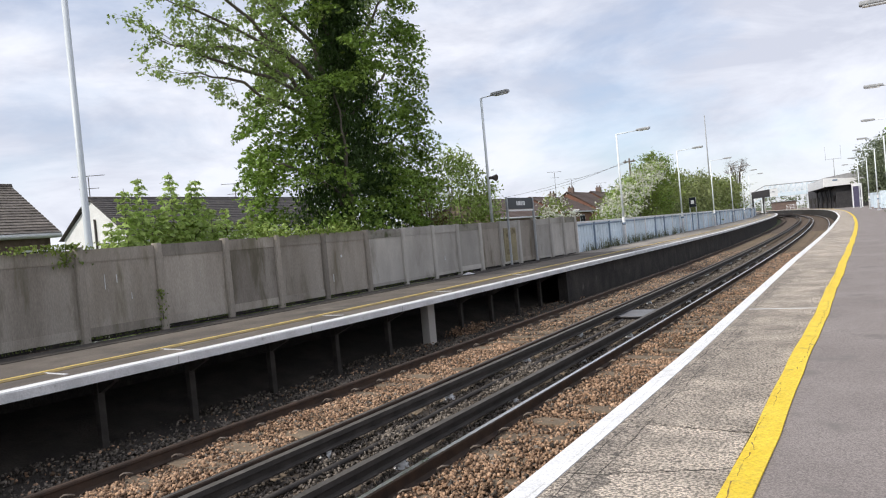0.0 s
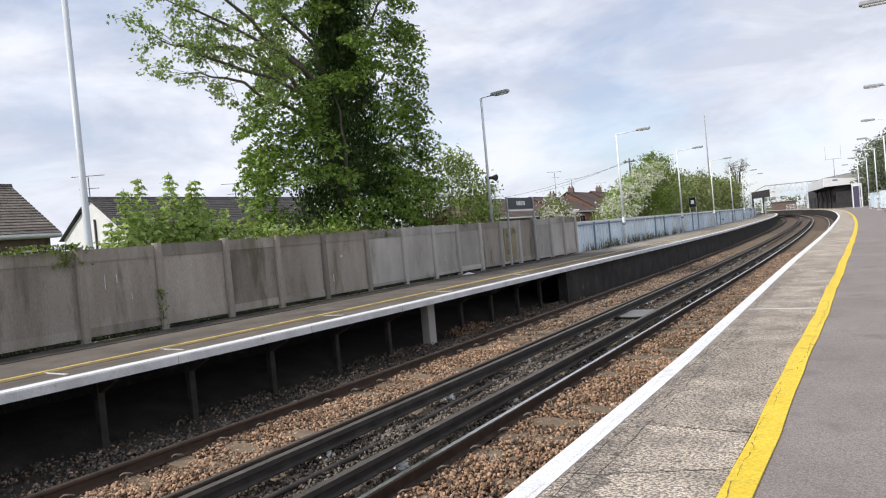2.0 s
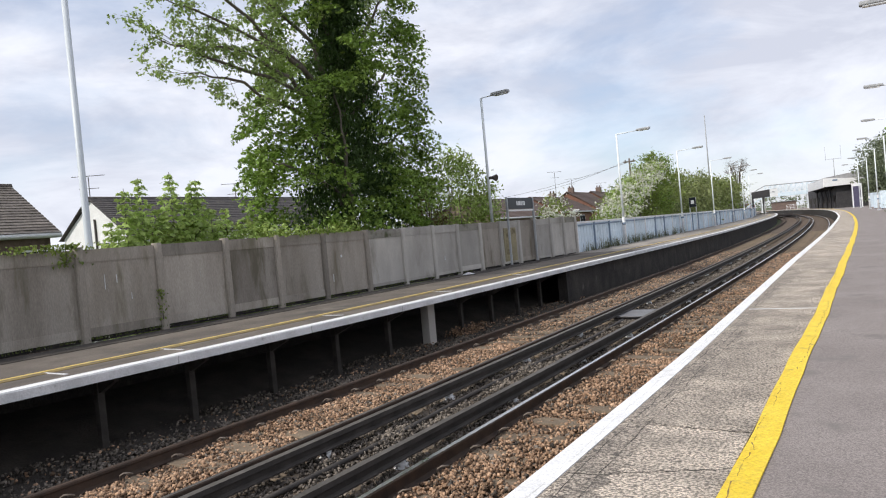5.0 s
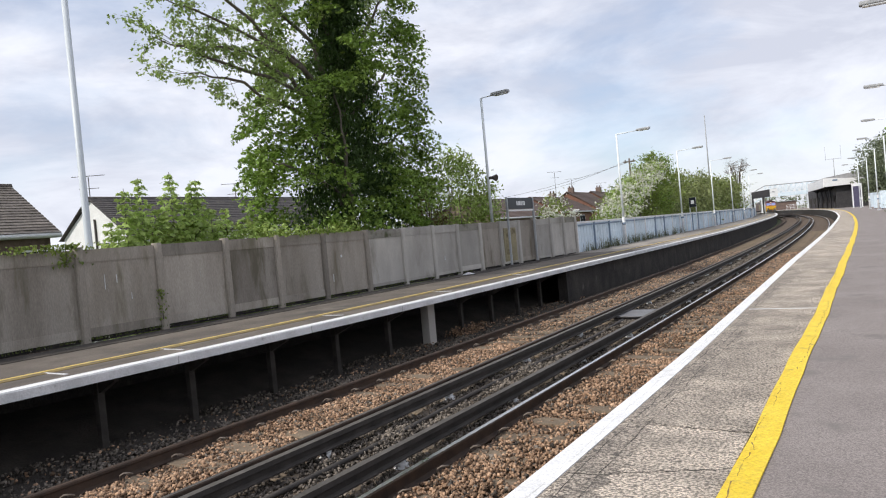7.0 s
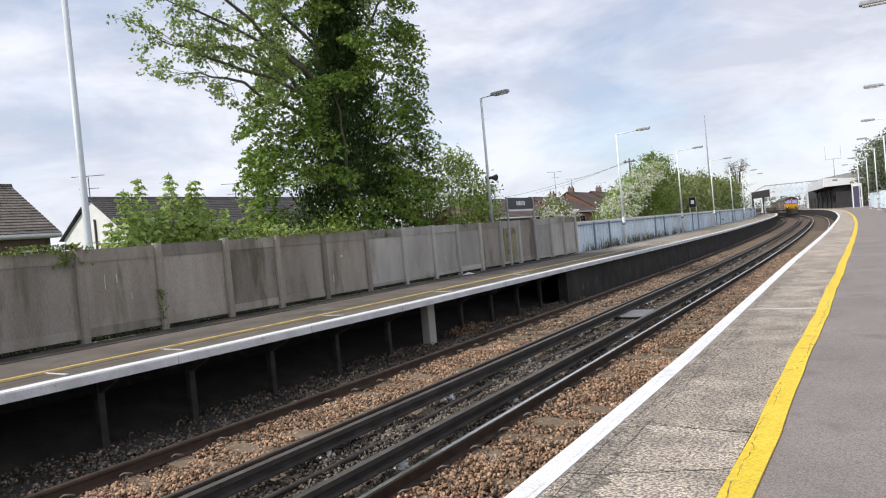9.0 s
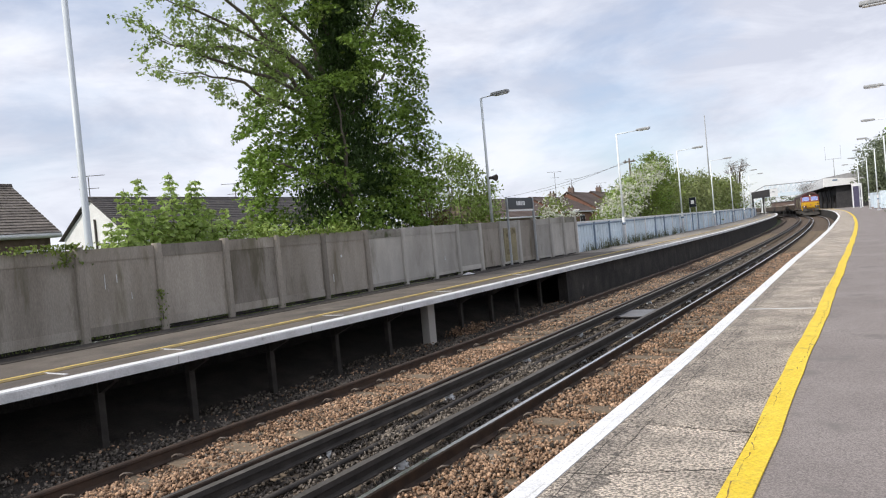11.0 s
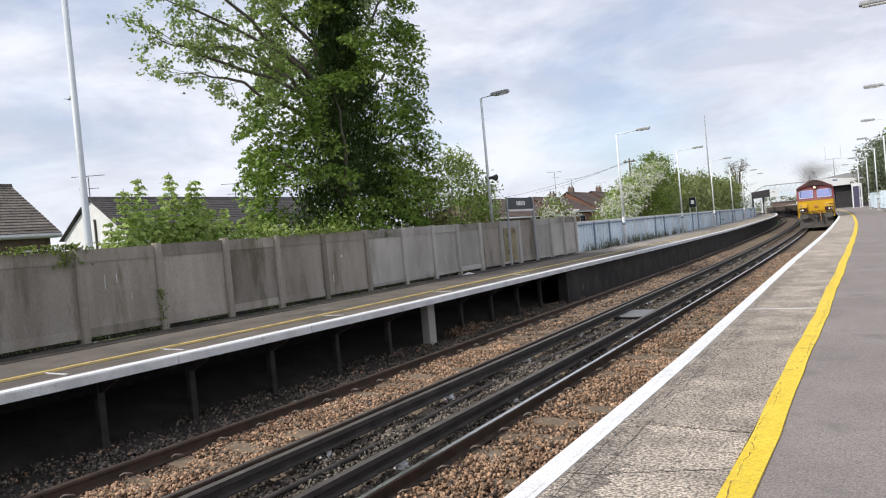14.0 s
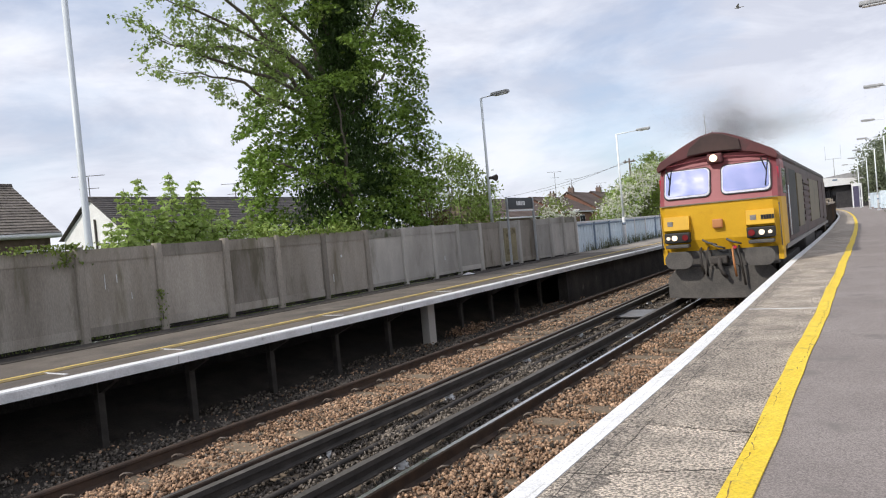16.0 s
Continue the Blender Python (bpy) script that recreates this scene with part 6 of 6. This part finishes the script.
def build_wagon():
    """A low open wagon, 14 m over buffers, its front at y = 0."""
    e = empty("wagon")
    P = lambda n, bm, m, lab="", parent=None: part(n, bm, m, parent or e, lab)
    P("floor", box(-1.25, 1.25, 0.5, 13.5, 1.0, 1.12), DARK_STEEL)
    for sx in (-1, 1):
        P("side", box(min(sx * 1.25, sx * 1.31), max(sx * 1.25, sx * 1.31), 0.5, 13.5, 1.0, 1.95), WAGON_SIDE)
        P("rim", box(min(sx * 1.22, sx * 1.36), max(sx * 1.22, sx * 1.36), 0.5, 13.5, 1.95, 2.05), WAGON_RIM, "pale worn rim")
        for k in range(8):
            y = 0.8 + k * 1.77
            P("stanchion", box(min(sx * 1.31, sx * 1.37), max(sx * 1.31, sx * 1.37), y - 0.05, y + 0.05, 0.95, 1.95), WAGON_SIDE)
        P("solebar", box(min(sx * 1.0, sx * 1.2), max(sx * 1.0, sx * 1.2), 0.45, 13.55, 0.8, 1.0), DARK_STEEL)
        for y in (0.0, 14.0):
            P("buffer", tube([(sx * 0.863, y, 1.06), (sx * 0.863, y + (0.5 if y < 1 else -0.5), 1.06)], [0.22, 0.1], 12), DARK_STEEL)
    for y in (0.5, 13.44):
        P("end", box(-1.25, 1.25, y, y + 0.06, 1.0, 1.95), WAGON_SIDE)
    P("handrail", tube([(1.15, 0.3, 0.7), (1.15, 0.3, 2.3), (0.6, 0.3, 2.3)], 0.04, 6), WAGON_RIM)
    P("ladder_rail", tube([(0.75, 0.3, 0.7), (0.75, 0.3, 2.2)], 0.03, 6), WAGON_RIM)
    for y in (2.6, 11.4):
        bg = P("bogie", box(-0.9, 0.9, y - 1.2, y + 1.2, 0.5, 0.75), DARK_STEEL)
        for sx in (-1, 1):
            for dy in (-0.9, 0.9):
                P("wheel", tube([(sx * 0.68, y + dy, 0.46), (sx * 0.82, y + dy, 0.46)], 0.46, 16), DARK_STEEL, "", bg)
    return tagged(e, "low open freight wagon with rusty sides and pale rim", "wagon", "freight wagons")


LOCO = build_locomotive()
WAGONS = [build_wagon()]
for _ in range(8):
    WAGONS.append(copy_thing(WAGONS[0], Matrix()))
SMOKE = surf("exhaust_soot", (0.14, 0.122, 0.108), (0.21, 0.184, 0.164), 2, 1.0, 0, 20, spec=0.0)


def build_smoke(n, size, spread, lean, label, drift):
    """Soot flecks, thick at the foot and thinning upward, at rest among themselves."""
    u = RNG.beta(1.2, 1.8, n)
    c = np.stack([drift * u + RNG.normal(0, 1, n) * spread[0] * (0.35 + u), lean[0] * u + RNG.normal(0, 1, n) * spread[1] * (0.35 + u), lean[1] * u + RNG.normal(0, 1, n) * spread[2] * 0.4], 1)
    # puffs: pull flecks toward a few centres
    k = 26
    j = RNG.integers(0, k, n)
    mid = c[:k]
    c = c * 0.6 + mid[j] * 0.4
    fleck = np.array([[1, 0, 0], [-0.5, 0.87, 0], [-0.5, -0.87, 0]]) * 0.58
    v = np.einsum("nij,kj->nki", turns(n), fleck) * (RNG.uniform(0.5, 1.2, n) * size)[:, None, None] + c[:, None]
    f = np.arange(3 * n).reshape(-1, 1, 3)
    return tagged(new("exhaust_smoke", mesh_fast("exhaust_smoke", v.reshape(-1, 3), f.reshape(-1, 3), SMOKE)), label, "smoke", kind="stuff")


SMOKES = [build_smoke(430000, 0.0055, (1.0, 1.2, 1.3), (2.6, 3.2), "dark grey exhaust smoke above the locomotive", 0.0),
          build_smoke(420000, 0.0044, (1.5, 2.3, 1.1), (9.0, 1.7), "thinning grey exhaust smoke drifting behind the locomotive", 2.0)]
GULL_GREY = surf("gull_feathers", (0.35, 0.35, 0.36), (0.5, 0.5, 0.51), 6, 0.8, 0, 60)


def build_gull():
    """A gull with spread wings, flying along -y."""
    e = empty("gull")
    part("body", tube([(0, -0.3, 0.0), (0, -0.22, 0.02), (0, -0.1, 0.0), (0, 0.08, 0.0), (0, 0.22, 0.02), (0, 0.34, 0.03)], [0.015, 0.045, 0.075, 0.07, 0.035, 0.01], 8), GULL_GREY, e)
    part("tail", prism([(-0.03, 0.22), (0.03, 0.22), (0.09, 0.42), (-0.09, 0.42)], 0.015, 0.03, "z"), GULL_GREY, e)
    wings = []
    for sx in (-1, 1):
        wings.append(part("wing", prism([(sx * 0.03, -0.13), (sx * 0.3, -0.17), (sx * 0.68, -0.02), (sx * 0.66, 0.03), (sx * 0.3, 0.04), (sx * 0.03, 0.1)], 0.0, 0.02, "z"), GULL_GREY, e))
    tagged(e, "grey and white gull in flight with spread wings", "gull", "gulls")
    return e, wings


GULL_A, WINGS_A = build_gull()
GULL_B, WINGS_B = build_gull()
GULL_C, WINGS_C = build_gull()
GULL_D, WINGS_D = build_gull()
LOCO_O = 1.511


def loco_s(t):
    d = 16.0 - t
    return 16.19 + 23.106 * d - 0.1615 * d * d


def fly(path, times):
    """Poses along a path of (t, x, y, z), nose forward."""
    ts = [p[0] for p in path]
    rows = []
    for t in times:
        p = Vector([float(np.interp(t, ts, [q[k] for q in path])) for k in (1, 2, 3)])
        a, b = (Vector([float(np.interp(t + d, ts, [q[k] for q in path])) for k in (1, 2, 3)]) for d in (-0.3, 0.3))
        d = b - a
        rows.append((t, Matrix.Translation(p) @ Matrix.Rotation(math.atan2(d.x, -d.y), 4, "Z")))
    return rows


def motions():
    times = [0.5 * k for k in range(33)]
    walk(LOCO, [(t, rigid(loco_s(t), 21.0)) for t in times])
    for i, w in enumerate(WAGONS):
        walk(w, [(t, rigid(loco_s(t) + 21.5 + 14.1 * i, 14.0)) for t in times])
    # the smoke waits below the engine until the driver opens up, then rises through the exhaust
    for ob, lag, z in ((SMOKES[0], 5.0, 3.35), (SMOKES[1], 8.0, 4.5)):
        rows = []
        for t in times:
            up = min(1.0, max(0.0, (t - 9.5) / 1.5))
            rows.append((t, on_line(loco_s(t) + lag, LOCO_O + 0.4, RAIL_Z + z - 14 * (1 - up))))
        walk(ob, rows)
    steps = [0.5 * k for k in range(24)] + [12 + 0.1 * k for k in range(41)]
    for g, wings, path in ((GULL_A, WINGS_A, PATH_A), (GULL_B, WINGS_B, PATH_B), (GULL_C, WINGS_C, PATH_C), (GULL_D, WINGS_D, PATH_D)):
        walk(g, fly(path, steps))
        for sx, w in zip((-1, 1), wings):
            walk(w, [(t, pose(0, 0, 0, 0, -sx * (12 + 26 * math.sin(t * 11)), 0)) for t in [0.125 * k for k in range(129)]])


def rigid(s, length):
    """The pose of a vehicle from s to s + length on the near track."""
    a, b = along(s, LOCO_O, RAIL_Z), along(s + length, LOCO_O, RAIL_Z)
    d = b - a
    return Matrix.Translation(a) @ Matrix.Rotation(math.atan2(-d.x, d.y), 4, "Z")


PATH_A= ((0, -91.9, -1.9, 25.4), (12.0, -84.9, 32.9, 28.3), (12.6, -82.1, 40.5, 26.8), (12.9, -80.9, 43.5, 25.5), (13.2, -79.1, 47.3, 24.3), (13.5, -77.3, 50.6, 23.5), (13.8, -75.1, 54.0, 22.8), (16, -58.6, 72.6, 19.1))
PATH_B= ((0, -60.5, -4.0, 14.0), (13.0, -56.4, 21.5, 15.6), (13.5, -54.7, 25.7, 15.2), (13.8, -53.6, 27.9, 14.9), (14.1, -52.5, 30.2, 14.6), (14.4, -51.1, 33.0, 13.4), (14.7, -49.7, 35.4, 12.3), (15.0, -48.1, 37.8, 11.0), (16, -40.8, 46.4, 6.6))
PATH_C= ((0, 24.0, 54.9, 4.3), (15.2, 6.8, 59.1, 8.8), (15.4, 0.7, 59.2, 10.8), (15.5, -1.1, 59.1, 11.6), (15.6, -4.6, 58.6, 13.3), (15.7, -7.1, 57.9, 15.1), (15.8, -11.4, 56.5, 18.0), (16, -19.1, 52.5, 23.1))
PATH_D= ((0, 25.6, 58.5, 5.9), (15.2, 3.5, 62.9, 12.5), (15.4, 0.5, 62.8, 13.6), (15.5, -0.9, 62.7, 13.8), (15.6, -2.7, 62.5, 14.7), (15.7, -3.8, 62.3, 15.6), (15.8, -5.7, 61.9, 16.6), (15.9, -7.1, 61.7, 16.9), (16, -8.9, 61.2, 17.8))
motions()
